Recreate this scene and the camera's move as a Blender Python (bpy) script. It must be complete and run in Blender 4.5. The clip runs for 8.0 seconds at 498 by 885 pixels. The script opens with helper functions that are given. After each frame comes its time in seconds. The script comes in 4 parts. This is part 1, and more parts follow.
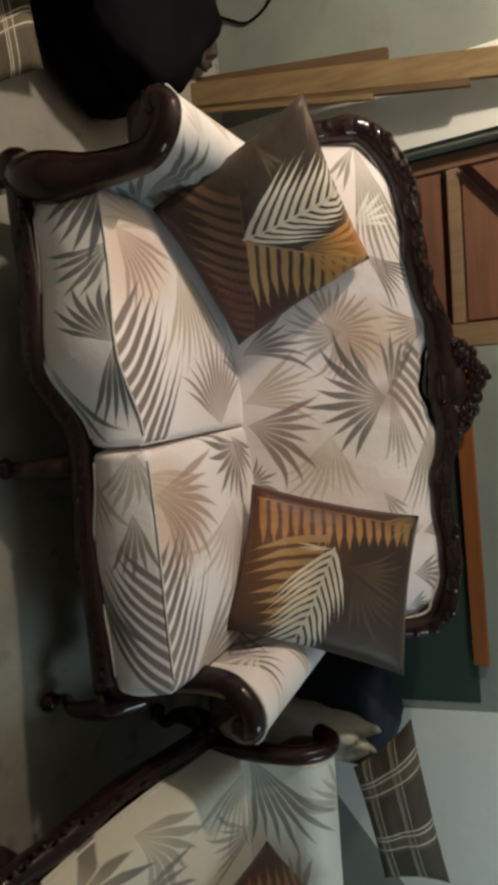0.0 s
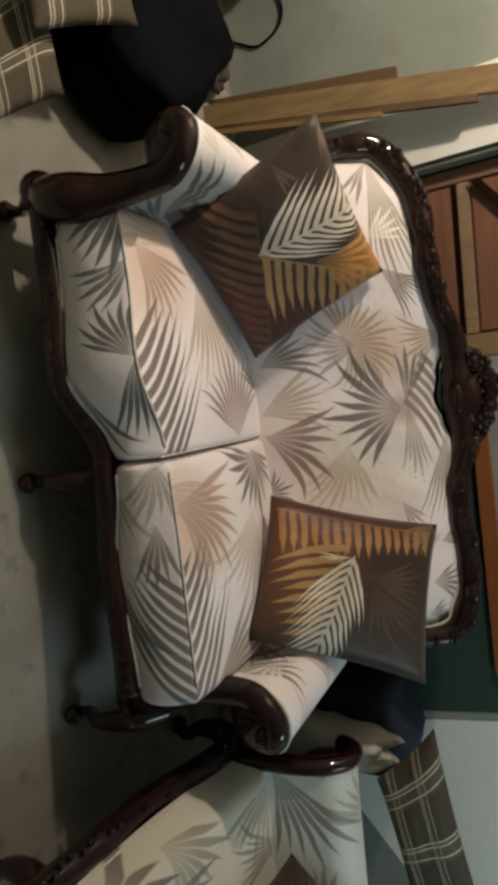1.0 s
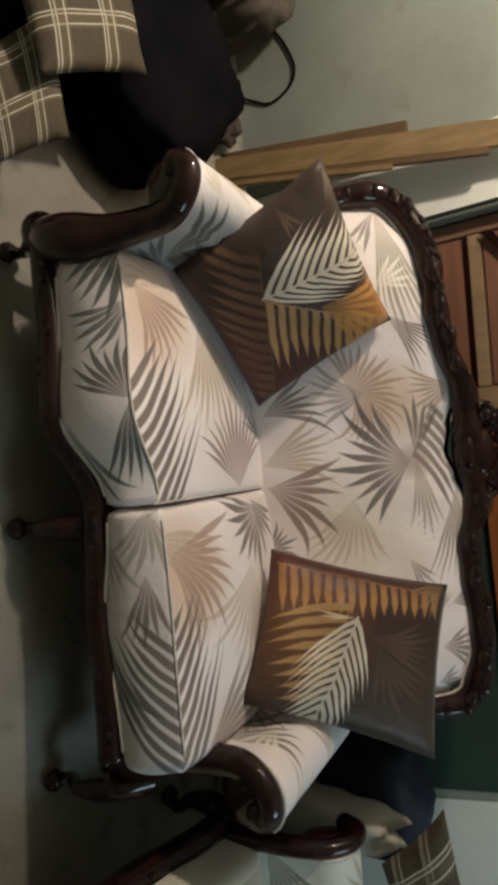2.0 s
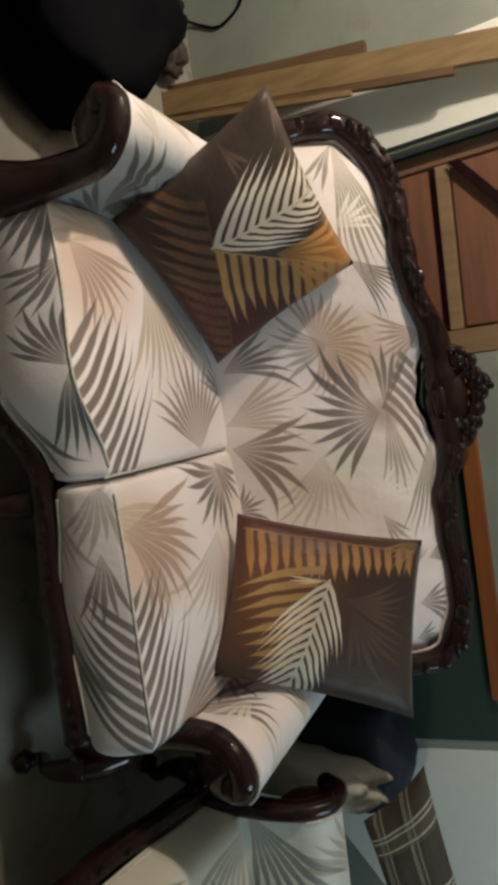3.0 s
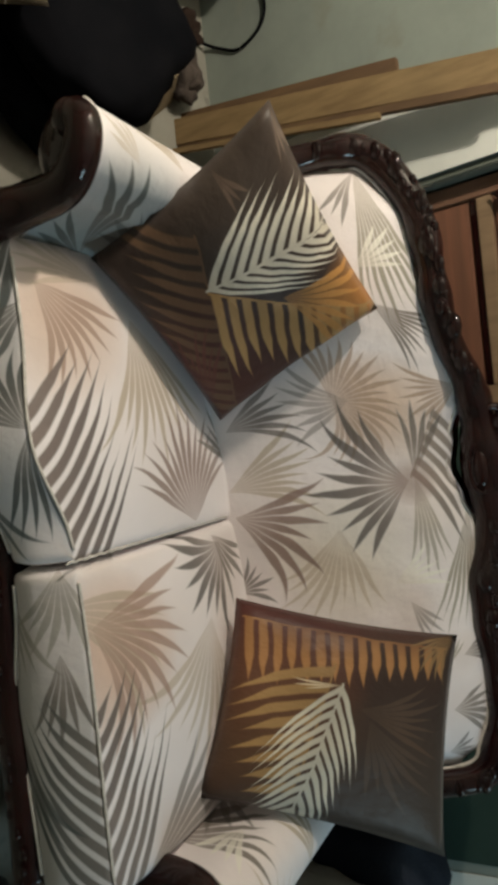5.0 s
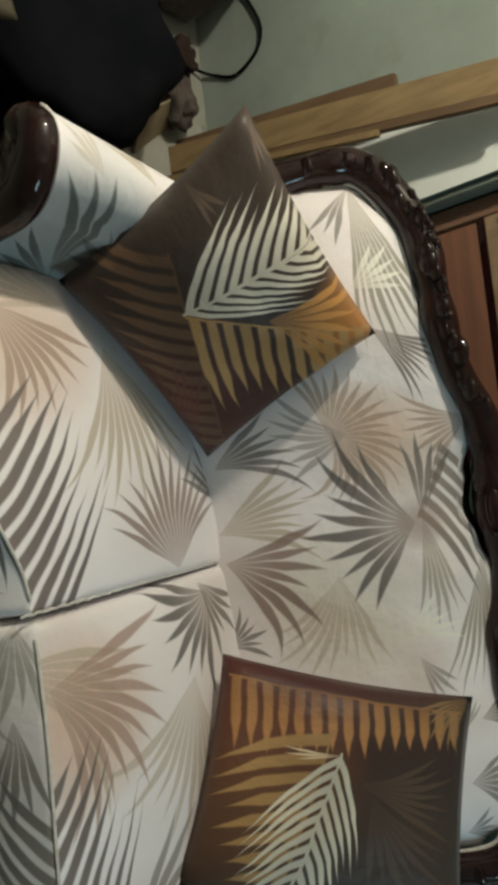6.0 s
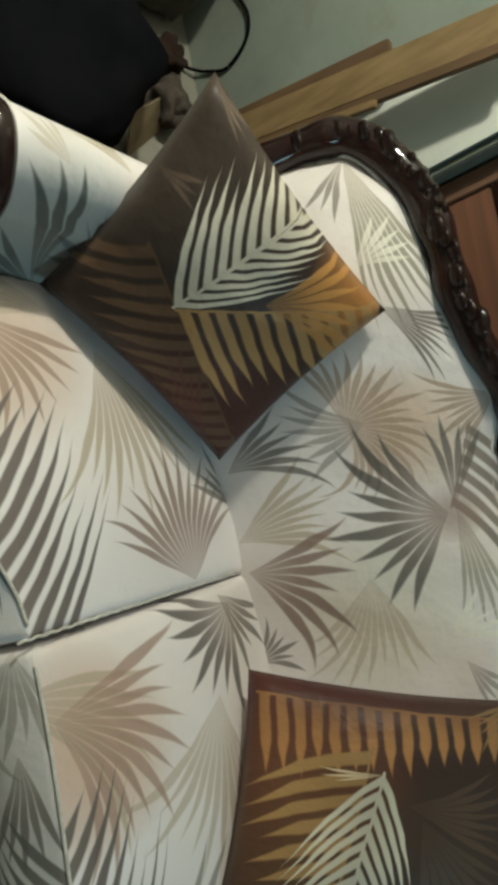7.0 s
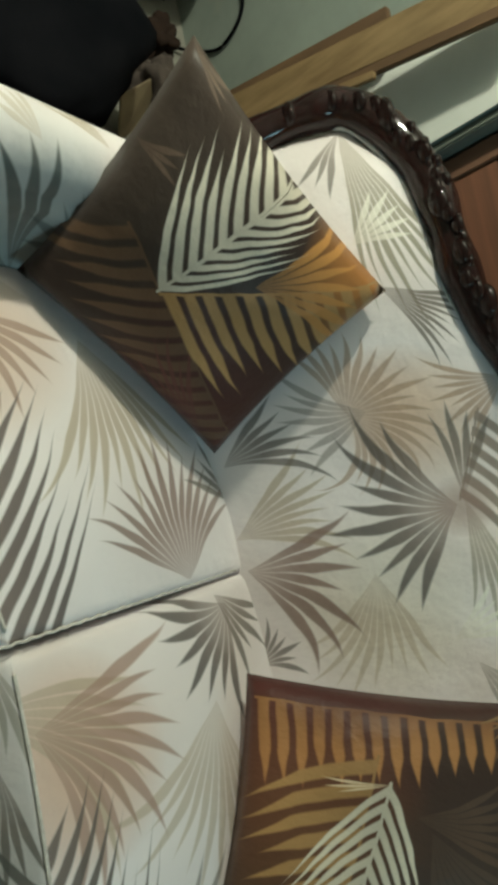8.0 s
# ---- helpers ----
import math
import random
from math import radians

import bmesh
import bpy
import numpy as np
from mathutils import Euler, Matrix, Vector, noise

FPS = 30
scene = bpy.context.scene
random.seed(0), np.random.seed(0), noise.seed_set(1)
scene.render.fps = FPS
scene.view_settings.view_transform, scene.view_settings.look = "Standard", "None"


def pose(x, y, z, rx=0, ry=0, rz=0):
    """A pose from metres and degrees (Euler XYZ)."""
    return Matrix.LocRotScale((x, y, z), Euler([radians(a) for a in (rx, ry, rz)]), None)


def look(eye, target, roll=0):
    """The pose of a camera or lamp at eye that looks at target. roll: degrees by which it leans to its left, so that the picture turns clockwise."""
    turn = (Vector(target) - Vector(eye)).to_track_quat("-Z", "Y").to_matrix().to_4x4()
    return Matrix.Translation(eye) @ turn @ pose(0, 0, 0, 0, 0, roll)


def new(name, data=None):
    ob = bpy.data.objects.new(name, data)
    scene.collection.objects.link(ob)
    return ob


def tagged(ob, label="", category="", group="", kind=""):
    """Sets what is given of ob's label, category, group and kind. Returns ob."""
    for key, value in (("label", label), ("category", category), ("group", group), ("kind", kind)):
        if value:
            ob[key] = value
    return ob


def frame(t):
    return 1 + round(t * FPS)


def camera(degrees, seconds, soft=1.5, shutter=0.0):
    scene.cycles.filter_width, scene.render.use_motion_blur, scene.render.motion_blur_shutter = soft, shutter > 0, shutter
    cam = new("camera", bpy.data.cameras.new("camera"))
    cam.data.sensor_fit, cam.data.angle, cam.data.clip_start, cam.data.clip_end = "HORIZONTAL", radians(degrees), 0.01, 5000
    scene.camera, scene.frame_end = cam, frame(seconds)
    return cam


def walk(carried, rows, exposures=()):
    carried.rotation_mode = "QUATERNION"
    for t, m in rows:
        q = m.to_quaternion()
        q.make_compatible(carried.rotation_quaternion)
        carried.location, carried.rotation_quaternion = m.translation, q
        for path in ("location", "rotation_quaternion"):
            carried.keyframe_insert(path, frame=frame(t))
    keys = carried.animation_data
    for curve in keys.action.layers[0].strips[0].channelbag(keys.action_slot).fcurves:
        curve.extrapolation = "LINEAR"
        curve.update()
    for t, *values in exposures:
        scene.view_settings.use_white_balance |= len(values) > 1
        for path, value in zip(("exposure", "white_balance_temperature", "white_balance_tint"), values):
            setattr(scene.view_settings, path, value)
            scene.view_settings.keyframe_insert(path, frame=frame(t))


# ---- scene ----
# ---- the camera's lens and way ----
cam = camera(39.3, 8.0, soft=4.6)
PATH = [
    (0, (-0.1742, -1.5026, 1.8099), (0.0156, 0.1237, 0.6613), 89.41),
    (0.5, (-0.1948, -1.548, 1.8149), (0.0471, 0.0534, 0.6414), 88.79),
    (1, (-0.156, -1.5421, 1.8107), (-0.0219, 0.0706, 0.6354), 87.41),
    (1.5, (-0.1241, -1.4549, 1.8075), (-0.1148, 0.1385, 0.5989), 85.45),
    (1.7, (-0.116, -1.4514, 1.8019), (-0.1604, 0.1478, 0.6016), 84.88),
    (2.8, (-0.1504, -1.3439, 1.7912), (-0.0851, 0.2507, 0.5859), 85.57),
    (3, (-0.1641, -1.2967, 1.7844), (-0.0343, 0.3126, 0.6039), 85.79),
    (3.5, (-0.2084, -1.2121, 1.7529), (-0.0261, 0.3684, 0.541), 87.8),
    (4, (-0.2354, -1.1558, 1.74), (-0.0851, 0.4221, 0.5203), 88.7),
    (4.2, (-0.2356, -1.1165, 1.731), (-0.0881, 0.4482, 0.4941), 88.61),
    (5.3, (-0.2369, -0.9246, 1.6867), (-0.2478, 0.6167, 0.4122), 84.09),
    (5.5, (-0.2335, -0.8797, 1.6816), (-0.2608, 0.6652, 0.4119), 84.46),
    (6, (-0.2182, -0.8048, 1.6632), (-0.317, 0.6973, 0.3464), 81.26),
    (6.5, (-0.1828, -0.742, 1.6605), (-0.2934, 0.7487, 0.3317), 78.61),
    (7, (-0.176, -0.668, 1.642), (-0.3359, 0.7447, 0.2353), 74.79),
    (7.5, (-0.19, -0.6122, 1.6382), (-0.4074, 0.8001, 0.2388), 73.08),
    (8, (-0.1651, -0.5813, 1.6117), (-0.322, 0.7999, 0.1737), 73.78),
]
# the clip's white balance drifts from warm to greenish as the pale cloth fills the picture
EXPOSURES = [(0.0, 0.02, 6850, 10), (4.0, 0.0, 6720, 9), (5.5, -0.03, 6260, 0), (6.5, -0.04, 6130, -6), (8.0, -0.01, 6000, -14)]
walk(cam, [(t, look(eye, target, roll)) for t, eye, target, roll in PATH], EXPOSURES)

# ---- light: one warm bulb high on the room's one side, bluish world and fill ----
world = bpy.data.worlds.new("world")
scene.world = world
world.use_nodes = True
world.node_tree.nodes["Background"].inputs[0].default_value = (0.30, 0.42, 0.60, 1)
world.node_tree.nodes["Background"].inputs[1].default_value = 0.01


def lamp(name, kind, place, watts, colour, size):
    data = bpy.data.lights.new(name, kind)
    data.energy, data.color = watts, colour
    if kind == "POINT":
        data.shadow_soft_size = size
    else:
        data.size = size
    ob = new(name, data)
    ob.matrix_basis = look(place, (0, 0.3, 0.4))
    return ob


lamp("bulb_light", "POINT", (-1.85, -0.02, 2.22), 124, (1.0, 0.86, 0.72), 0.05)
# unseen bluish area lamp, added as fill for the right side and the shade
lamp("fill_light", "AREA", (2.3, -0.1, 2.35), 16, (0.62, 0.86, 1.0), 0.8)

# ---- node helpers ----


class Tree:
    """Shorthand for building a node tree."""

    def __init__(self, tree):
        self.t = tree

    def add(self, kind, **values):
        n = self.t.nodes.new(kind)
        for k, v in values.items():
            setattr(n, k, v)
        return n

    def put(self, socket, value):
        if isinstance(value, bpy.types.NodeSocket):
            self.t.links.new(value, socket)
        else:
            socket.default_value = value

    def m(self, op, a, b=0.0, c=0.0, clamp=False):
        n = self.add("ShaderNodeMath", operation=op, use_clamp=clamp)
        for s, v in zip(n.inputs, (a, b, c)):
            self.put(s, v)
        return n.outputs[0]

    def mix(self, fac, a, b, how="MIX"):
        n = self.add("ShaderNodeMix", data_type="RGBA", blend_type=how)
        self.put(n.inputs["Factor"], fac)
        for s, v in ((n.inputs[6], a), (n.inputs[7], b)):
            self.put(s, (*v, 1) if isinstance(v, tuple) and len(v) == 3 else v)
        return n.outputs[2]

    def noise(self, scale, detail=4.0, vec=None, rough=0.55):
        n = self.add("ShaderNodeTexNoise")
        n.inputs["Scale"].default_value, n.inputs["Detail"].default_value = scale, detail
        n.inputs["Roughness"].default_value = rough
        if vec is not None:
            self.put(n.inputs["Vector"], vec)
        return n.outputs["Fac"]

    def ramp(self, fac, *stops):
        n = self.add("ShaderNodeValToRGB")
        while len(n.color_ramp.elements) < len(stops):
            n.color_ramp.elements.new(0.5)
        for e, (at, col) in zip(n.color_ramp.elements, stops):
            e.position, e.color = at, (*col, 1) if len(col) == 3 else col
        self.put(n.inputs[0], fac)
        return n.outputs[0]

    def coords(self, which="Object"):
        return self.add("ShaderNodeTexCoord").outputs[which]


def material(name, rough=0.6, metal=0.0):
    """A new material: its Tree, its Principled node and itself."""
    mat = bpy.data.materials.new(name)
    mat.use_nodes = True
    t = Tree(mat.node_tree)
    p = mat.node_tree.nodes["Principled BSDF"]
    p.inputs["Roughness"].default_value, p.inputs["Metallic"].default_value = rough, metal
    return t, p, mat


def bumped(t, p, height, strength=0.3, distance=0.002):
    n = t.add("ShaderNodeBump")
    n.inputs["Strength"].default_value, n.inputs["Distance"].default_value = strength, distance
    t.put(n.inputs["Height"], height)
    t.put(p.inputs["Normal"], n.outputs[0])


# ---- printed palm fronds: two node groups, a fan leaf and a feather leaf ----
def frond_group(name, extra):
    g = bpy.data.node_groups.new(name, "ShaderNodeTree")
    g.interface.new_socket("Vector", in_out="INPUT", socket_type="NodeSocketVector")
    for s in ("Cx", "Cy", "Dir", "R") + extra:
        g.interface.new_socket(s, in_out="INPUT", socket_type="NodeSocketFloat")
    for s in ("Mask", "Out"):
        g.interface.new_socket(s, in_out="OUTPUT", socket_type="NodeSocketFloat")
    t = Tree(g)
    i, o = t.add("NodeGroupInput").outputs, t.add("NodeGroupOutput").inputs
    xyz = t.add("ShaderNodeSeparateXYZ")
    t.put(xyz.inputs[0], i["Vector"])
    dx, dy = t.m("SUBTRACT", xyz.outputs[0], i["Cx"]), t.m("SUBTRACT", xyz.outputs[1], i["Cy"])
    c, s = t.m("COSINE", i["Dir"]), t.m("SINE", i["Dir"])
    px = t.m("ADD", t.m("MULTIPLY", c, dx), t.m("MULTIPLY", s, dy))
    py = t.m("SUBTRACT", t.m("MULTIPLY", c, dy), t.m("MULTIPLY", s, dx))
    return g, t, i, o, px, py


def make_fan():
    g, t, i, o, px, py = frond_group("fan_frond", ("Spread", "N", "Curl"))
    r = t.m("SQRT", t.m("ADD", t.m("MULTIPLY", px, px), t.m("MULTIPLY", py, py)))
    rr = t.m("DIVIDE", r, i["R"])
    a = t.m("ADD", t.m("ARCTAN2", py, px), t.m("MULTIPLY", i["Curl"], t.m("MULTIPLY", rr, rr)))
    droop = t.m("SUBTRACT", 1.4, t.m("MULTIPLY", t.m("MULTIPLY", rr, rr), 0.4))
    q = t.m("MULTIPLY", t.m("ADD", t.m("MULTIPLY", t.m("DIVIDE", t.m("MULTIPLY", a, droop), i["Spread"]), 0.5), 0.5), i["N"])
    k = t.m("FLOOR", q)
    f = t.m("ABSOLUTE", t.m("SUBTRACT", t.m("SUBTRACT", q, k), 0.5))
    w = t.add("ShaderNodeTexWhiteNoise", noise_dimensions="1D")
    t.put(w.inputs["W"], t.m("ADD", k, t.m("MULTIPLY", i["Cx"], 31.7)))
    tip = t.m("SUBTRACT", 1.0, t.m("DIVIDE", rr, t.m("ADD", 0.74, t.m("MULTIPLY", w.outputs[0], 0.26))), clamp=True)
    h = t.m("MULTIPLY", t.m("MINIMUM", t.m("MULTIPLY", tip, 2.3), 1.0), t.m("SUBTRACT", 0.60, t.m("MULTIPLY", rr, 0.27)))
    edge = t.m("MULTIPLY", t.m("SUBTRACT", h, f), t.m("ADD", 3.0, t.m("MULTIPLY", rr, 9.0)), clamp=True)
    inside = t.m("LESS_THAN", t.m("ABSOLUTE", t.m("SUBTRACT", t.m("DIVIDE", q, i["N"]), 0.5)), 0.5)
    fade = t.m("ADD", 0.52, t.m("MULTIPLY", rr, 1.2), clamp=True)
    t.put(o["Mask"], t.m("MULTIPLY", t.m("MULTIPLY", edge, fade), inside))
    t.put(o["Out"], t.m("MULTIPLY", rr, 1.5, clamp=True))
    return g


def make_feather():
    g, t, i, o, px, py = frond_group("feather_frond", ("W", "N", "Slant", "Side"))
    d = t.m("ABSOLUTE", py)
    rr0 = t.m("DIVIDE", d, i["W"])
    s0 = t.m("SUBTRACT", px, t.m("MULTIPLY", d, t.m("MULTIPLY", i["Slant"], t.m("ADD", 0.65, t.m("MULTIPLY", rr0, 0.5)))))
    along = t.m("DIVIDE", s0, i["R"])
    q = t.m("MULTIPLY", along, i["N"])
    k = t.m("FLOOR", q)
    f = t.m("ABSOLUTE", t.m("SUBTRACT", t.m("SUBTRACT", q, k), 0.5))
    w = t.add("ShaderNodeTexWhiteNoise", noise_dimensions="1D")
    t.put(w.inputs["W"], t.m("ADD", k, t.m("MULTIPLY", t.m("SIGN", py), 0.37)))
    dm = t.m("MULTIPLY", t.m("MULTIPLY", i["W"], t.m("ADD", 0.8, t.m("MULTIPLY", w.outputs[0], 0.2))),
             t.m("SUBTRACT", 1.0, t.m("MULTIPLY", t.m("MULTIPLY", along, along), 0.55)))
    tip = t.m("SUBTRACT", 1.0, t.m("DIVIDE", d, dm), clamp=True)
    h = t.m("MULTIPLY", t.m("MINIMUM", t.m("MULTIPLY", tip, 2.4), 1.0), 0.37)
    edge = t.m("MULTIPLY", t.m("SUBTRACT", h, f), 8.0, clamp=True)
    rib = t.m("LESS_THAN", d, t.m("MULTIPLY", i["R"], 0.007))
    inside = t.m("LESS_THAN", t.m("ABSOLUTE", t.m("SUBTRACT", along, 0.5)), 0.5)
    inside = t.m("MULTIPLY", inside, t.m("GREATER_THAN", t.m("MULTIPLY", i["Side"], py), -0.004))
    t.put(o["Mask"], t.m("MULTIPLY", t.m("MAXIMUM", edge, rib), inside))
    t.put(o["Out"], t.m("MULTIPLY", rr0, 1.5, clamp=True))
    return g


FAN, FEATHER = make_fan(), make_feather()


class Print:
    """A cloth's printed colour, built up frond by frond on its UV in metres."""

    def __init__(self, t, ground):
        self.t, self.colour, self.colour_is_pale = t, ground, ground[0] > 0.4
        self.hub = (0.47, 0.33, 0.27) if ground[0] > 0.4 else ground
        uv = t.coords("UV")
        wob = t.add("ShaderNodeTexNoise")
        wob.inputs["Scale"].default_value, wob.inputs["Detail"].default_value = 7.0, 1.0
        t.put(wob.inputs["Vector"], uv)
        off = t.add("ShaderNodeVectorMath", operation="MULTIPLY_ADD")
        t.put(off.inputs[0], wob.outputs["Color"])
        off.inputs[1].default_value = (0.02, 0.02, 0)
        t.put(off.inputs[2], uv)
        back = t.add("ShaderNodeVectorMath", operation="SUBTRACT")
        t.put(back.inputs[0], off.outputs[0])
        back.inputs[1].default_value = (0.01, 0.01, 0)
        self.uv = back.outputs[0]

    def lay(self, group, values, ink, alpha):
        n = self.t.add("ShaderNodeGroup")
        n.node_tree = group
        if isinstance(self.colour, bpy.types.NodeSocket):
            after = self.t.add("ShaderNodeVectorMath", operation="MULTIPLY_ADD")
            self.t.put(after.inputs[0], self.colour)
            after.inputs[1].default_value = (1e-7, 1e-7, 1e-7)
            self.t.put(after.inputs[2], self.uv)
            self.t.put(n.inputs[0], after.outputs[0])
        else:
            self.t.put(n.inputs[0], self.uv)
        for s, v in zip(n.inputs[1:], values):
            s.default_value = v
        hub = tuple(a * 0.70 + b * 0.30 for a, b in zip(ink, self.hub))
        tone = self.t.mix(n.outputs[1], hub, ink)
        self.colour = self.t.mix(self.t.m("MULTIPLY", n.outputs[0], alpha), self.colour, tone)

    def fan(self, x, y, way, r, spread, n, ink, alpha=0.85, curl=0.0):
        if self.colour_is_pale and ink not in (LIGHT, TEAL):
            self.wash(x + 0.35 * r * math.cos(radians(way)), y + 0.35 * r * math.sin(radians(way)), r * 0.75, tuple(0.45 * a + b for a, b in zip(ink, (0.42, 0.33, 0.28))), 0.17)
        self.lay(FAN, (x, y, radians(way), r * 1.12, radians(spread), max(3, round(n * 0.82)), curl), ink, alpha)

    def feather(self, x, y, way, r, w, n, ink, alpha=0.85, slant=0.9, side=0.0):
        self.lay(FEATHER, (x, y, radians(way), r, w, n, slant, side), ink, alpha)

    def wash(self, x, y, r, ink, alpha=0.5):
        t = self.t
        n = t.add("ShaderNodeVectorMath", operation="DISTANCE")
        t.put(n.inputs[0], self.uv)
        n.inputs[1].default_value = (x, y, 0)
        f = t.m("SUBTRACT", 1.0, t.m("DIVIDE", n.outputs["Value"], r), clamp=True)
        self.colour = t.mix(t.m("MULTIPLY", t.m("MULTIPLY", f, t.m("SUBTRACT", 2.0, f)), alpha), self.colour, ink)


GROUND = (0.90, 0.845, 0.87)
DARK, GREY, PINK = (0.066, 0.054, 0.049), (0.118, 0.100, 0.084), (0.22, 0.135, 0.112)
TAN, PALE, OLIVE = (0.38, 0.245, 0.15), (0.47, 0.39, 0.28), (0.23, 0.22, 0.145)
# leaf ink for faces turned from the bulb, their cool shade mixed in
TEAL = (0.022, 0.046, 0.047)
TAN2, PINK2, PALE2 = (0.36, 0.235, 0.18), (0.36, 0.22, 0.17), (0.36, 0.34, 0.29)
PLUM, LIGHT = (0.080, 0.062, 0.062), (0.88, 0.86, 0.78)


def cloth_end(t, p, pr, sheen=0.25):
    uv = t.coords("UV")
    fine = t.noise(900.0, 2.0, uv)
    soft = t.noise(5.0, 3.0, uv)
    col = t.mix(t.m("MULTIPLY", t.m("SUBTRACT", soft, 0.40, clamp=True), 0.15), pr.colour, (0.50, 0.46, 0.42))
    t.put(p.inputs["Base Color"], t.mix(t.m("MULTIPLY", fine, 0.12), col, (0.3, 0.28, 0.26)))
    p.inputs["Sheen Weight"].default_value = sheen
    height = t.m("ADD", t.m("MULTIPLY", t.noise(5.0, 2.0, uv), 1.6), t.m("ADD", t.noise(16.0, 3.0, uv), t.m("MULTIPLY", fine, 0.05)))
    bumped(t, p, height, 0.4, 0.013)


def palm_back():
    t, p, mat = material("palm_print_back", 0.55)
    pr = Print(t, GROUND)
    pr.wash(-0.27, 0.47, 0.16, (0.70, 0.44, 0.24), 0.62)
    pr.wash(0.12, 0.30, 0.22, (0.68, 0.66, 0.48), 0.40)
    pr.fan(0.050, 0.300, -8, 0.260, 52, 12, PALE, 0.55, 0.15)
    pr.fan(-0.075, 0.000, 108, 0.275, 36, 10, PALE, 0.80, 0.15)
    pr.fan(-0.300, 0.345, 93, 0.190, 140, 27, TAN, 0.70, 0.20)
    # tan fan's other leaflets, inked greyer for the pillow's shadow on them
    pr.fan(-0.300, 0.388, -86, 0.202, 46, 9, GREY, 0.55, 0.20)
    pr.fan(-0.309, 0.683, -78, 0.167, 46, 10, TAN, 0.75)
    pr.fan(-0.003, 0.012, 73, 0.275, 52, 9, PINK, 0.88, 0.10)
    pr.fan(0.215, 0.000, 120, 0.110, 54, 7, DARK, 0.75)
    pr.fan(-0.245, 0.030, 109, 0.234, 34, 7, DARK, 0.80, 0.20)
    pr.fan(-0.886, 0.519, 13, 0.442, 20, 11, OLIVE, 0.85)
    pr.fan(-0.886, 0.519, -30, 0.163, 24, 3, GREY, 0.80)
    pr.fan(-0.627, 0.502, 121, 0.147, 47, 6, LIGHT, 0.75)
    pr.fan(-0.536, 0.522, 49, 0.185, 36, 11, GREY, 0.85, 0.10)
    pr.fan(-0.069, 0.517, 7, 0.274, 20, 7, OLIVE, 0.70)
    pr.fan(0.017, 0.657, -8, 0.371, 16, 8, OLIVE, 0.80)
    pr.fan(-0.063, 0.500, -88, 0.275, 82, 12, DARK, 0.88, 0.15)
    pr.feather(-0.070, 0.507, 152, 0.210, 0.226, 6, GREY, 0.90, -0.56, -1.0)
    pr.fan(-0.076, 0.518, 166, 0.209, 28, 5, GREY, 0.85)
    pr.fan(0.219, 0.442, 115, 0.143, 38, 6, LIGHT, 0.80)
    pr.fan(0.264, 0.478, 42, 0.135, 26, 5, GREY, 0.60)
    pr.fan(0.419, 0.623, 100, 0.087, 43, 6, GREY, 0.80)
    pr.fan(0.556, 0.593, 95, 0.126, 52, 7, GREY, 0.80, 0.20)
    pr.fan(0.668, 0.577, 100, 0.092, 50, 6, DARK, 0.75)
    pr.fan(0.448, 0.579, 159, 0.096, 25, 5, OLIVE, 0.70)
    pr.wash(-0.06, 0.51, 0.07, PINK, 0.6)
    cloth_end(t, p, pr)
    return mat


def palm_seat_a():
    t, p, mat = material("palm_print_seat_a", 0.55)
    pr = Print(t, GROUND)
    pr.wash(-0.54, -0.08, 0.22, (0.62, 0.42, 0.30), 0.70)
    pr.fan(-0.620, 0.060, -103, 0.24, 30, 7, PALE, 0.60)
    pr.fan(-0.540, 0.150, 14, 0.360, 46, 13, PALE, 0.80, 0.10)
    pr.fan(-0.60, -0.120, 44, 0.250, 50, 10, TAN2, 0.85, 0.25)
    pr.fan(-0.024, 0.315, -173, 0.300, 74, 17, PINK, 0.85, 0.10)
    pr.fan(-0.148, 0.553, -141, 0.231, 42, 8, GREY, 0.85, 0.10)
    pr.feather(0.24, -0.205, 180, 0.57, 0.33, 10, PLUM, 0.94, 1.30)
    # boxed front: the wash and teal ink carry its cool shade
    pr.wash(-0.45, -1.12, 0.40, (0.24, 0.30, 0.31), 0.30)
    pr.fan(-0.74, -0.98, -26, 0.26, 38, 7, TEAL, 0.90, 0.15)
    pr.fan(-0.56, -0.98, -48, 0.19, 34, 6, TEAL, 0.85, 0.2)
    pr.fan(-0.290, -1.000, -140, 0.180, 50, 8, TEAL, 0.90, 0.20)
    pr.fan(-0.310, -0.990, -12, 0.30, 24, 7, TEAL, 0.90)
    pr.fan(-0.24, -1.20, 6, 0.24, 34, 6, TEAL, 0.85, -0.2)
    cloth_end(t, p, pr)
    return mat


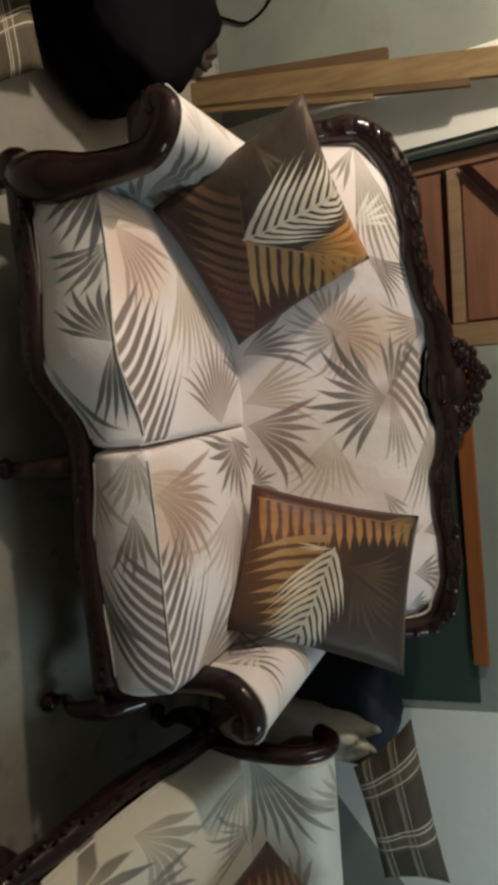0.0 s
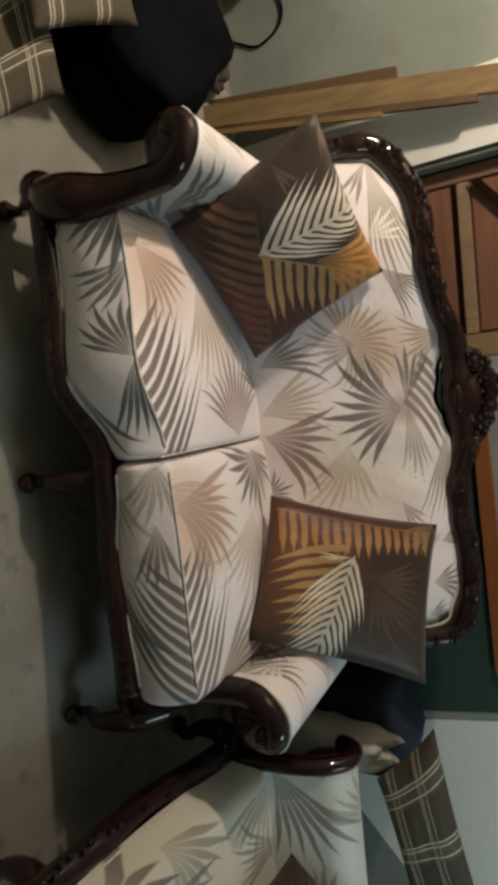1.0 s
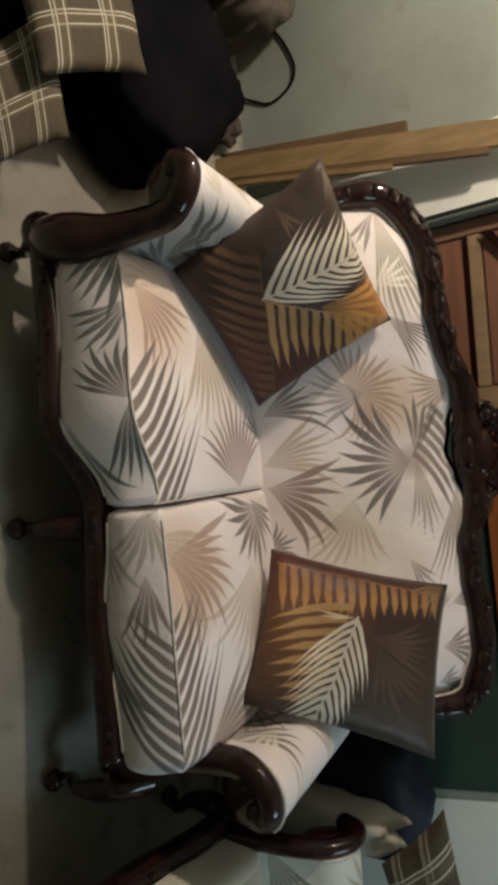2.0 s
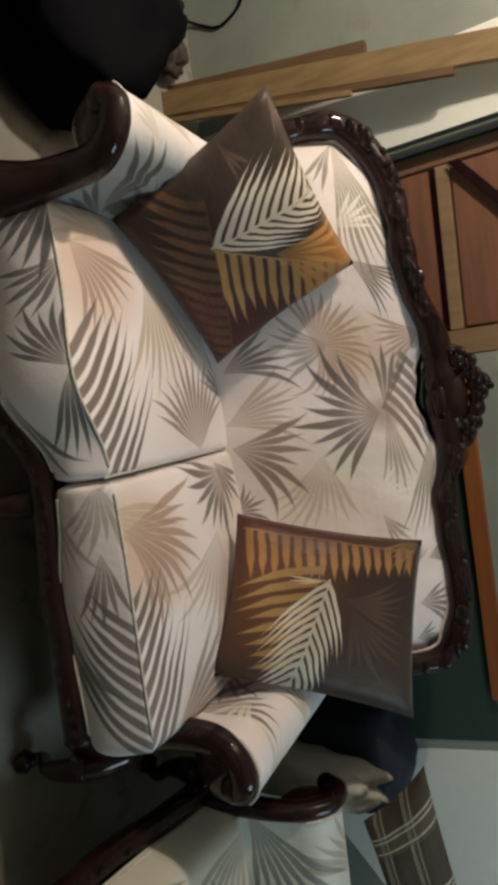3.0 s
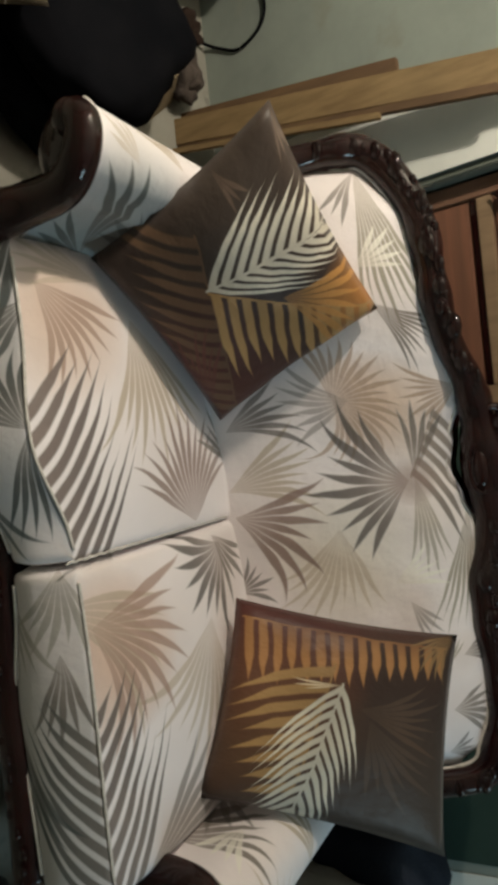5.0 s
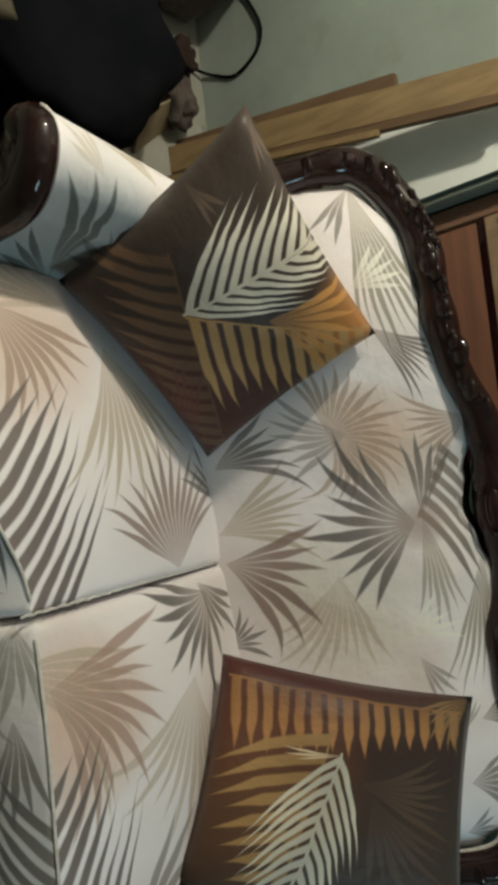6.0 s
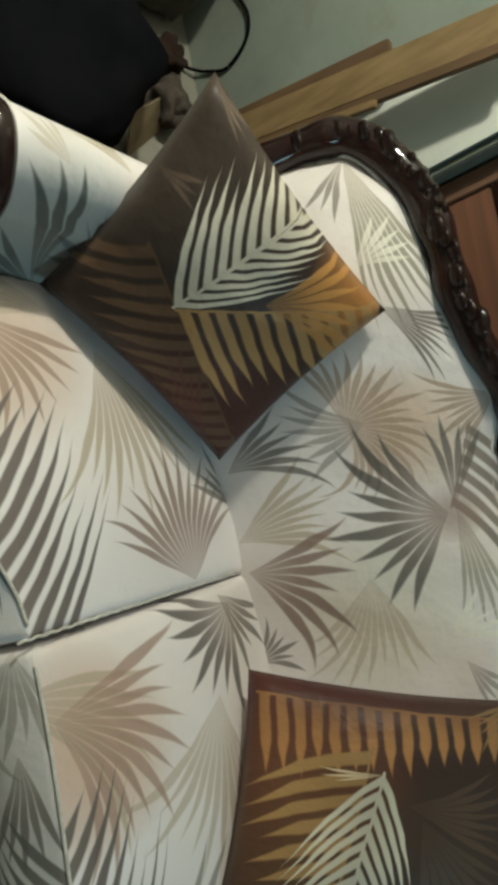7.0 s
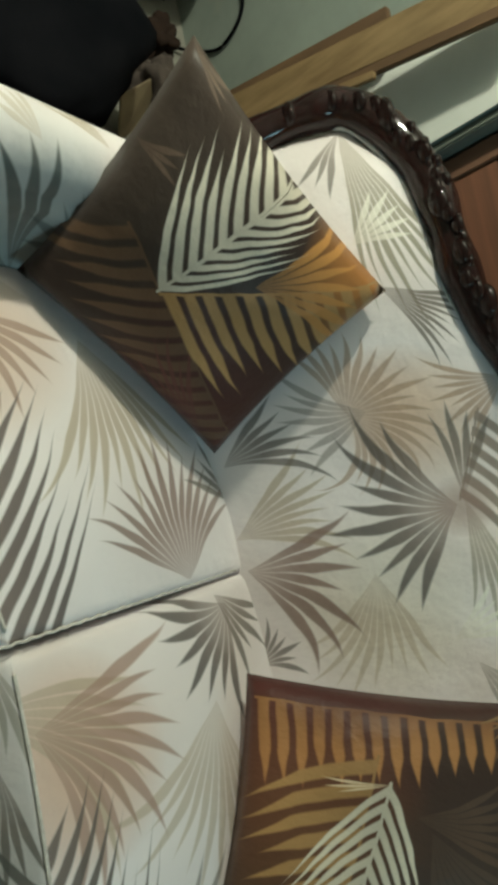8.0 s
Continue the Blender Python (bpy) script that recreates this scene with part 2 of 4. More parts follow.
def palm_seat_b():
    t, p, mat = material("palm_print_seat_b", 0.55)
    pr = Print(t, GROUND)
    pr.wash(0.20, -0.05, 0.19, (0.66, 0.40, 0.27), 0.75)
    pr.fan(0.075, -0.180, 68, 0.36, 34, 7, PALE, 0.80, 0.30)
    pr.fan(0.215, 0.290, -24, 0.330, 52, 13, PALE, 0.62, 0.10)
    pr.fan(0.135, -0.100, 64, 0.310, 66, 13, PINK2, 0.80, 0.30)
    pr.fan(0.052, 0.410, -60, 0.246, 66, 10, DARK, 0.90, 0.10)
    pr.fan(0.024, 0.379, 41, 0.191, 40, 6, GREY, 0.88)
    pr.feather(0.84, -0.195, 180, 0.47, 0.29, 9, DARK, 0.94, 1.40)
    pr.fan(0.681, -0.058, 113, 0.336, 32, 7, GREY, 0.70)
    # boxed front: teal wash puts the face's shade into the print
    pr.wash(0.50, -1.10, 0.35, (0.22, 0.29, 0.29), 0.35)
    pr.fan(0.00, -1.03, -6, 0.20, 44, 8, PALE2, 0.80, 0.2)
    pr.fan(0.04, -1.19, 14, 0.22, 30, 6, PALE2, 0.80)
    pr.fan(0.180, -1.05, -4, 0.19, 32, 6, GREY, 0.85)
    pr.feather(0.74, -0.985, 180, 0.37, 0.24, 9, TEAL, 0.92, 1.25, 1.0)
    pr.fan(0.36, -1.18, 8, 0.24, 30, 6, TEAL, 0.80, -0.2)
    cloth_end(t, p, pr)
    return mat


def palm_arm(name, flip):
    t, p, mat = material(name, 0.5)
    pr = Print(t, GROUND)
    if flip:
        # teal wash paints shade onto the lower inner face, away from the bulb
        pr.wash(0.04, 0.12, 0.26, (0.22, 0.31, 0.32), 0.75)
        pr.fan(0.019, 0.151, -17, 0.255, 24, 4, TEAL, 0.88, 0.05)
        pr.fan(0.019, 0.151, -77, 0.150, 30, 5, TEAL, 0.80)
        pr.fan(0.040, 0.300, -60, 0.180, 30, 5, TEAL, 0.60)
        pr.fan(0.256, 0.243, -49, 0.140, 30, 6, PALE, 0.85)
        pr.fan(0.222, 0.103, -41, 0.110, 40, 5, PALE, 0.50)
    else:
        pr.fan(0.030, 0.040, 50, 0.240, 36, 7, GREY, 0.90, 0.15)
        pr.fan(0.126, 0.156, -90, 0.120, 40, 5, LIGHT, 0.80)
        pr.fan(0.299, 0.296, -170, 0.155, 24, 5, PALE, 0.80)
        pr.fan(0.403, 0.059, 156, 0.243, 24, 6, PALE, 0.55)
        pr.fan(0.020, 0.280, -70, 0.180, 40, 6, GREY, 0.75)
    cloth_end(t, p, pr)
    return mat


def palm_chair():
    t, p, mat = material("palm_print_chair", 0.55)
    pr = Print(t, (0.70, 0.70, 0.60))
    pr.wash(0.25, 0.45, 0.2, (0.60, 0.40, 0.22), 0.5)
    pr.wash(0.10, 0.20, 0.2, (0.50, 0.52, 0.36), 0.4)
    pr.fan(0.02, 0.30, 40, 0.26, 60, 9, OLIVE, 0.8, 0.2)
    pr.fan(0.18, 0.20, 60, 0.30, 60, 10, GREY, 0.85, 0.3)
    pr.fan(0.04, 0.06, 70, 0.26, 55, 9, DARK, 0.85, 0.2)
    pr.fan(0.30, 0.02, 110, 0.26, 50, 9, DARK, 0.8, -0.2)
    pr.fan(0.06, 0.76, -50, 0.30, 45, 8, OLIVE, 0.75, -0.2)
    pr.fan(0.30, 0.78, -95, 0.28, 36, 8, GREY, 0.7, 0.2)
    pr.fan(0.60, 0.40, 190, 0.26, 60, 9, TEAL, 0.7)
    cloth_end(t, p, pr)
    return mat


def palm_chair_arm():
    t, p, mat = material("palm_print_chair_arm", 0.55)
    pr = Print(t, (0.66, 0.68, 0.62))
    pr.fan(0.10, 0.16, 28, 0.36, 36, 8, TEAL, 0.75, 0.1)
    pr.fan(0.34, 0.50, -140, 0.26, 40, 7, OLIVE, 0.6)
    pr.fan(0.62, 0.30, 190, 0.22, 34, 6, GREY, 0.6)
    cloth_end(t, p, pr)
    return mat


CREAM, GOLD, RUST = (0.84, 0.78, 0.66), (0.58, 0.35, 0.14), (0.105, 0.030, 0.024)
BROWN = (0.048, 0.030, 0.024)


def palm_pillow(name, second):
    """Brown satin pillow cloth on a UV of one unit a side."""
    t, p, mat = material(name, 0.46)
    pr = Print(t, BROWN)
    if not second:
        # first wash paints a faint grey-brown sheen into the top corner
        pr.wash(0.75, 1.0, 0.60, (0.064, 0.047, 0.037), 0.95)
        pr.wash(0.10, 0.15, 0.60, RUST, 0.75)
        pr.wash(1.00, 0.05, 0.34, (0.52, 0.23, 0.065), 0.85)
        pr.feather(0.466, 0.858, -112, 0.924, 0.430, 13, (0.20, 0.115, 0.065), 0.85, -0.41, -1.0)
        pr.fan(0.000, 0.074, 74, 0.515, 24, 8, (0.16, 0.05, 0.045), 0.70, 0.20)
        pr.feather(0.366, 0.640, -43, 0.920, 0.430, 12, GOLD, 0.97, 0.40, -1.0)
        pr.fan(0.66, 0.40, -44, 0.460, 44, 9, (0.60, 0.30, 0.09), 0.92, 0.10)
        pr.feather(0.362, 0.648, -12, 0.700, 0.290, 10, CREAM, 0.98, 1.07, 1.0)
        pr.feather(0.362, 0.648, -13, 0.640, 0.200, 9, CREAM, 0.98, 2.30, -1.0)
        pr.fan(0.991, 0.986, -98, 0.200, 18, 4, (0.20, 0.145, 0.11), 0.70)
        pr.fan(0.658, 0.981, -69, 0.181, 26, 4, (0.22, 0.15, 0.11), 0.50)
    else:
        pr.wash(0.05, 0.15, 0.60, RUST, 0.9)
        pr.wash(0.15, 0.55, 0.50, (0.24, 0.115, 0.05), 0.4)
        pr.wash(0.90, 0.90, 0.62, (0.060, 0.045, 0.036), 0.95)
        pr.feather(0.03, 0.09, -1, 0.920, 0.340, 15, (0.50, 0.25, 0.095), 0.90, 0.05, 1.0)
        pr.wash(0.36, -0.10, 0.34, (0.07, 0.022, 0.02), 0.95)
        pr.wash(0.75, -0.10, 0.26, (0.07, 0.026, 0.02), 0.85)
        pr.fan(0.566, 0.437, 3, 0.405, 36, 9, (0.105, 0.070, 0.05), 0.90, 0.20)
        pr.fan(0.611, 0.480, 62, 0.420, 42, 8, (0.105, 0.076, 0.058), 0.70, 0.20)
        pr.fan(0.985, 0.000, 137, 0.270, 38, 9, (0.28, 0.18, 0.085), 0.80, 0.20)
        pr.feather(0.440, 0.235, 99, 0.680, 0.400, 8, (0.46, 0.28, 0.115), 0.97, 0.60, 1.0)
        pr.feather(0.483, 0.322, 101, 0.700, 0.240, 11, (0.78, 0.73, 0.61), 0.97, 1.70, 1.0)
        pr.feather(0.483, 0.322, 101, 0.700, 0.190, 10, (0.78, 0.73, 0.61), 0.97, 1.82, -1.0)
        pr.fan(0.484, 0.335, 169, 0.220, 12, 3, (0.80, 0.66, 0.46), 0.90)
    uv = t.coords("UV")
    fine = t.noise(420.0, 2.0, uv)
    t.put(p.inputs["Base Color"], t.mix(t.m("MULTIPLY", fine, 0.15), pr.colour, (0.05, 0.035, 0.03)))
    p.inputs["Sheen Weight"].default_value = 0.08
    p.inputs["Specular IOR Level"].default_value = 0.25
    bumped(t, p, t.noise(7.0, 4.0, uv), 0.5, 0.014)
    return mat


def plain(name, a, b, scale, rough, bump=0.2, depth=0.002, metal=0.0, coat=0.0, spots=None, gloss=0.5):
    """A surface of two tones at two scales."""
    t, p, mat = material(name, rough, metal)
    vec = t.coords("Object")
    big, small = t.noise(scale, 5.0, vec), t.noise(scale * 14, 4.0, vec)
    col = t.mix(t.ramp(big, (0.35, (0, 0, 0)), (0.68, (1, 1, 1))), a, b)
    if spots:
        col = t.mix(t.ramp(t.noise(scale * 3.1, 6.0, vec), (0.58, (0, 0, 0)), (0.70, (1, 1, 1))), col, spots)
    t.put(p.inputs["Base Color"], t.mix(t.m("MULTIPLY", small, 0.25), col, tuple(x * 0.55 for x in a)))
    t.put(p.inputs["Roughness"], t.m("ADD", rough - 0.1, t.m("MULTIPLY", small, 0.2)))
    p.inputs["Coat Weight"].default_value = coat
    p.inputs["Coat Roughness"].default_value = 0.045
    p.inputs["Specular IOR Level"].default_value = gloss
    bumped(t, p, t.m("ADD", big, t.m("MULTIPLY", small, 0.4)), bump, depth)
    return mat


def timber(name, a, b, axis=2, rough=0.6, coat=0.0, ring=18.0):
    """Wood with its grain along an axis."""
    t, p, mat = material(name, rough)
    mp = t.add("ShaderNodeMapping")
    t.put(mp.inputs[0], t.coords("Object"))
    s = [ring, ring, ring]
    s[axis] = ring * 0.06
    mp.inputs["Scale"].default_value = s
    n = t.noise(1.6, 6.0, mp.outputs[0], 0.65)
    col = t.mix(t.ramp(n, (0.30, (0, 0, 0)), (0.70, (1, 1, 1))), a, b)
    stain = t.noise(3.0, 4.0, t.coords("Object"))
    t.put(p.inputs["Base Color"], t.mix(t.m("MULTIPLY", t.m("SUBTRACT", stain, 0.45, clamp=True), 1.2), col, tuple(x * 0.5 for x in a)))
    p.inputs["Coat Weight"].default_value, p.inputs["Coat Roughness"].default_value = coat, 0.06
    bumped(t, p, n, 0.25, 0.002)
    return mat


def tartan(name):
    """Brown plaid with white and tan stripes on the UV."""
    t, p, mat = material(name, 0.8)
    xyz = t.add("ShaderNodeSeparateXYZ")
    t.put(xyz.inputs[0], t.coords("UV"))
    col = t.mix(t.noise(9.0, 3.0), (0.046, 0.034, 0.018), (0.078, 0.060, 0.034))
    for out in (0, 1):
        f = t.m("FRACT", t.m("MULTIPLY", xyz.outputs[out], 2.3))
        wide = t.m("LESS_THAN", t.m("ABSOLUTE", t.m("SUBTRACT", f, 0.5)), 0.17)
        col = t.mix(t.m("MULTIPLY", wide, 0.35), col, (0.20, 0.155, 0.09))
        for at in (0.36, 0.43, 0.60):
            line = t.m("LESS_THAN", t.m("ABSOLUTE", t.m("SUBTRACT", f, at)), 0.013)
            col = t.mix(t.m("MULTIPLY", line, 0.85), col, (0.62, 0.60, 0.50))
    t.put(p.inputs["Base Color"], t.mix(t.m("MULTIPLY", t.noise(300.0, 2.0, t.coords("UV")), 0.4), col, (0.03, 0.025, 0.02)))
    bumped(t, p, t.noise(12.0, 4.0, t.coords("UV")), 0.4, 0.012)
    return mat


MAT = {
    "back": palm_back(), "seat_a": palm_seat_a(), "seat_b": palm_seat_b(),
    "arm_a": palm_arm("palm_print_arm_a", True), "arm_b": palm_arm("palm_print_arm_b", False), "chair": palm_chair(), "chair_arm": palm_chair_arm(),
    "pillow_a": palm_pillow("brown_palm_satin_a", False), "pillow_b": palm_pillow("brown_palm_satin_b", True),
    "wood": plain("lacquered_mahogany", (0.010, 0.0020, 0.0018), (0.023, 0.0038, 0.0030), 30.0, 0.22, 0.8, 0.007, coat=0.65, gloss=0.12),
    "piping": plain("cream_piping", (0.74, 0.70, 0.66), (0.52, 0.48, 0.44), 60.0, 0.7),
    "wall": plain("whitewashed_plaster", (0.30, 0.34, 0.30), (0.22, 0.25, 0.225), 2.2, 0.85, 0.4, 0.006, spots=(0.25, 0.27, 0.23)),
    "white_paint": plain("white_paint", (0.88, 0.89, 0.84), (0.80, 0.82, 0.76), 1.5, 0.6, 0.15, 0.003),
    "jamb": plain("grey_plaster", (0.22, 0.24, 0.20), (0.14, 0.15, 0.13), 6.0, 0.85, 0.4, 0.006),
    "floor": plain("bare_concrete", (0.30, 0.29, 0.25), (0.20, 0.19, 0.165), 2.6, 0.8, 0.4, 0.004, spots=(0.15, 0.145, 0.125)),
    "ceiling": plain("ceiling_board", (0.45, 0.45, 0.42), (0.36, 0.36, 0.34), 2.0, 0.9),
    "green": plain("green_paint", (0.040, 0.075, 0.058), (0.028, 0.052, 0.042), 3.0, 0.5, 0.2, 0.002),
    "orange": timber("orange_varnished_timber", (0.34, 0.115, 0.035), (0.22, 0.07, 0.025), 0, 0.45),
    "door": timber("red_brown_door_timber", (0.23, 0.125, 0.078), (0.14, 0.074, 0.050), 2, 0.55),
    "panel": timber("red_brown_panel", (0.26, 0.115, 0.070), (0.15, 0.075, 0.048), 0, 0.5),
    "stile": timber("tan_door_timber", (0.32, 0.22, 0.13), (0.20, 0.13, 0.075), 2, 0.6),
    "plank": timber("raw_pine", (0.29, 0.20, 0.094), (0.175, 0.113, 0.05), 2, 0.8, ring=26.0),
    "plank_dark": timber("weathered_pine", (0.16, 0.095, 0.045), (0.09, 0.052, 0.028), 2, 0.75),
    "tartan": tartan("brown_tartan"),
    # near-black, so the corner masses stay dark right under the bulb
    "black": plain("near_black", (0.003, 0.0035, 0.005), (0.007, 0.007, 0.009), 7.0, 0.9, 0.3, 0.004, gloss=0.04),
    "navy": plain("dark_navy", (0.006, 0.010, 0.022), (0.012, 0.018, 0.034), 8.0, 0.85, 0.5, 0.01),
    "sack": plain("grey_brown_sacking", (0.10, 0.085, 0.065), (0.06, 0.05, 0.04), 8.0, 0.9, 0.6, 0.01),
    "steel": plain("dull_steel", (0.20, 0.20, 0.20), (0.10, 0.10, 0.10), 10.0, 0.35, metal=0.9),
    "rust": plain("brown_sacking", (0.035, 0.022, 0.017), (0.012, 0.008, 0.006), 14.0, 0.85, gloss=0.1),
    "rag": plain("grey_brown_rag", (0.09, 0.070, 0.058), (0.03, 0.021, 0.018), 22.0, 0.9, 0.6, 0.01),
    "card": plain("tan_cardboard", (0.30, 0.24, 0.15), (0.20, 0.155, 0.10), 9.0, 0.85),
    "white_cloth": plain("white_cloth", (0.55, 0.53, 0.46), (0.40, 0.39, 0.34), 9.0, 0.8, 0.5, 0.01),
}

# ---- mesh helpers ----


def holder(name, place=(0, 0, 0), turn=0.0, **tags):
    ob = new(name)
    ob.matrix_basis = pose(*place, 0, 0, turn)
    return tagged(ob, **tags)


def part(name, bm, mat, parent=None, label="", smooth=True):
    """Links a bmesh as one mesh object, under a thing or a part."""
    bm.normal_update()
    bmesh.ops.recalc_face_normals(bm, faces=bm.faces)
    mesh = bpy.data.meshes.new(name)
    bm.to_mesh(mesh)
    bm.free()
    mesh.materials.append(MAT[mat])
    if smooth:
        mesh.polygons.foreach_set("use_smooth", [True] * len(mesh.polygons))
    ob = new(name, mesh)
    ob.parent = parent
    if label:
        ob["label"] = label
    return ob


def grid(fn, nu, nv, wrap_u=False, wrap_v=False, cap=False):
    """A sheet of quads from fn(i, j in 0..1) -> (place, uv)."""
    bm = bmesh.new()
    layer = bm.loops.layers.uv.new("UVMap")
    cu, cv = nu if wrap_u else nu + 1, nv if wrap_v else nv + 1
    rows = [[bm.verts.new(fn(i / nu, j / nv)[0]) for j in range(cv)] for i in range(cu)]
    for i in range(nu):
        for j in range(nv):
            at = ((i, j), (i + 1, j), (i + 1, j + 1), (i, j + 1))
            f = bm.faces.new([rows[a % cu][b % cv] for a, b in at])
            for loop, (a, b) in zip(f.loops, at):
                loop[layer].uv = fn(a / nu, b / nv)[1]
    if cap:
        for row in (rows[0], rows[-1]):
            bm.faces.new(row)
    return bm


def curve_at(points, k):
    """A smooth curve through the points at k in 0..1."""
    n = len(points) - 1
    x = min(max(k, 0.0), 1.0) * n
    i = min(int(x), n - 1)
    f = x - i
    p = [Vector(points[min(max(j, 0), n)]) for j in (i - 1, i, i + 1, i + 2)]
    return 0.5 * (2 * p[1] + (p[2] - p[0]) * f + (2 * p[0] - 5 * p[1] + 4 * p[2] - p[3]) * f * f + (3 * p[1] - p[0] - 3 * p[2] + p[3]) * f ** 3)


def tube(points, radius, steps=40, sides=12, flat=1.0, up=(0, 0, 1), ends=True):
    """A round bar along a smooth curve; radius(k) in metres, flat: its second axis over the first."""
    bm = bmesh.new()
    rings = []
    for s in range(steps + 1):
        k = s / steps
        at = curve_at(points, k)
        way = (curve_at(points, min(1, k + 0.01)) - curve_at(points, max(0, k - 0.01))).normalized()
        side = way.cross(Vector(up))
        side = side.normalized() if side.length > 1e-4 else Vector((1, 0, 0))
        top = side.cross(way)
        r = radius(k) if callable(radius) else radius
        rings.append([bm.verts.new(at + side * (r * math.cos(a)) + top * (r * flat * math.sin(a)))
                      for a in (2 * math.pi * q / sides for q in range(sides))])
    for a, b in zip(rings, rings[1:]):
        for q in range(sides):
            bm.faces.new((a[q], a[(q + 1) % sides], b[(q + 1) % sides], b[q]))
    if ends:
        bm.faces.new(rings[0])
        bm.faces.new(rings[-1])
    return bm


def ball(at, size, bm=None, seg=10):
    bm = bm or bmesh.new()
    bmesh.ops.create_uvsphere(bm, u_segments=seg, v_segments=max(5, seg - 3), radius=1.0,
                              matrix=Matrix.Translation(at) @ Matrix.Diagonal((*size, 1)))
    return bm


def slab(lo, hi, bevel=0.004, bm=None):
    """A box between two corners, its edges a little rounded."""
    bm = bm or bmesh.new()
    c = [(a + b) / 2 for a, b in zip(lo, hi)]
    s = [abs(b - a) for a, b in zip(lo, hi)]
    made = bmesh.ops.create_cube(bm, size=1.0, matrix=Matrix.Translation(c) @ Matrix.Diagonal((*s, 1)))
    if bevel:
        edges = list({e for v in made["verts"] for e in v.link_edges})
        bmesh.ops.bevel(bm, geom=edges, offset=bevel, segments=2, affect="EDGES")
    return bm


def prism(corners, thick, bevel=0.004):
    """A flat plate over four corners, of that thickness away from its face."""
    bm = bmesh.new()
    a = [Vector(c) for c in corners]
    n = (a[1] - a[0]).cross(a[3] - a[0]).normalized() * thick
    lo, hi = [bm.verts.new(c) for c in a], [bm.verts.new(c + n) for c in a]
    bm.faces.new(lo), bm.faces.new(hi[::-1])
    for i in range(4):
        bm.faces.new((lo[i], hi[i], hi[(i + 1) % 4], lo[(i + 1) % 4]))
    bmesh.ops.bevel(bm, geom=list(bm.edges), offset=bevel, segments=2, affect="EDGES")
    return bm


def smooth_step(a, b, x):
    k = min(max((x - a) / (b - a), 0.0), 1.0)
    return k * k * (3 - 2 * k)


def beads(name, places, parent, n=8, mat="wood"):
    """Small carved knobs (place, size), each an object of its own on one shared mesh."""
    mesh = None
    for at, size in places:
        if mesh is None:
            ob = part(name, ball((0, 0, 0), (1, 1, 1), seg=n), mat, parent)
            mesh = ob.data
        else:
            ob = new(name, mesh)
            ob.parent = parent
        ob.matrix_basis = Matrix.Translation(at) @ Matrix.Diagonal((*size, 1))


# ---- the room ----
WALL_Y, DOOR_L, DOOR_R, DOOR_H = 1.05, -0.957, -0.217, 2.05
ROOM = (-3.6, 2.9, -3.0, 2.6)
floor = tagged(part("floor", slab((ROOM[0], ROOM[2], -0.1), (ROOM[1], WALL_Y + 0.2, 0), 0), "floor", smooth=False),
               "bare grey concrete floor with dark stains", "floor", kind="structure")
wall = bmesh.new()
for lo, hi in (((ROOM[0], 0), (DOOR_L, ROOM[3])), ((DOOR_R, 0), (ROOM[1], ROOM[3])), ((DOOR_L, DOOR_H), (DOOR_R, ROOM[3]))):
    slab((lo[0], WALL_Y, lo[1]), (hi[0], WALL_Y + 0.16, hi[1]), 0, wall)
tagged(part("wall_back", wall, "wall", smooth=False), "whitewashed plaster wall with stains and a doorway", "wall", kind="structure")
for name, lo, hi in (("wall_left", (ROOM[0] - 0.1, ROOM[2]), (ROOM[0], WALL_Y)), ("wall_right", (ROOM[1], ROOM[2]), (ROOM[1] + 0.1, WALL_Y)),
                     ("wall_front", (ROOM[0], ROOM[2] - 0.1), (ROOM[1], ROOM[2]))):
    tagged(part(name, slab((*lo, 0), (*hi, ROOM[3]), 0), "wall", smooth=False), "plain whitewashed plaster wall", "wall", kind="structure")
tagged(part("ceiling", slab((ROOM[0], ROOM[2], ROOM[3]), (ROOM[1], WALL_Y, ROOM[3] + 0.05), 0), "ceiling", smooth=False),
       "plain pale ceiling", "ceiling", kind="structure")
# a whiter coat of paint beside the doorway
tagged(part("trim", slab((-1.235, WALL_Y - 0.004, 0.002), (DOOR_L, WALL_Y - 0.0002, ROOM[3] - 0.002), 0), "white_paint", smooth=False),
       "white painted strip of wall beside the door", "trim", kind="structure")
# plaster reveal of the doorway
tagged(part("trim", slab((DOOR_L + 0.002, WALL_Y + 0.012, 0.002), (DOOR_L + 0.022, WALL_Y + 0.158, DOOR_H - 0.002), 0.004), "jamb", smooth=False),
       "rough grey plaster reveal beside the door", "trim", kind="structure")

# the panelled door set back in its doorway
door = holder("door_1", (DOOR_L + 0.03, WALL_Y + 0.07, 0), label="closed red-brown panelled wooden door with tan stiles", category="door", kind="structure")
dw = DOOR_R - DOOR_L - 0.034
part("leaf", slab((0, 0.012, 0.01), (dw, 0.04, 2.03), 0.002), "door", door, smooth=False)
for x0, x1 in ((0.0, 0.055), (dw - 0.085, dw)):
    part("stile", slab((x0, 0, 0.01), (x1, 0.0118, 2.03), 0.003), "stile" if x0 else "door", door, smooth=False)
for z0, z1, mat in ((0.01, 0.20, "door"), (0.936, 0.982, "stile"), (1.42, 1.50, "stile"), (1.92, 2.03, "door")):
    part("rail", slab((0.057, 0, z0), (dw - 0.087, 0.0118, z1), 0.003), mat, door, smooth=False)
for z0, z1 in ((0.205, 0.912), (0.990, 1.415), (1.505, 1.915)):
    part("panel", slab((0.062, 0.004, z0), (dw - 0.092, 0.0118, z1), 0.004), "panel", door, smooth=False)
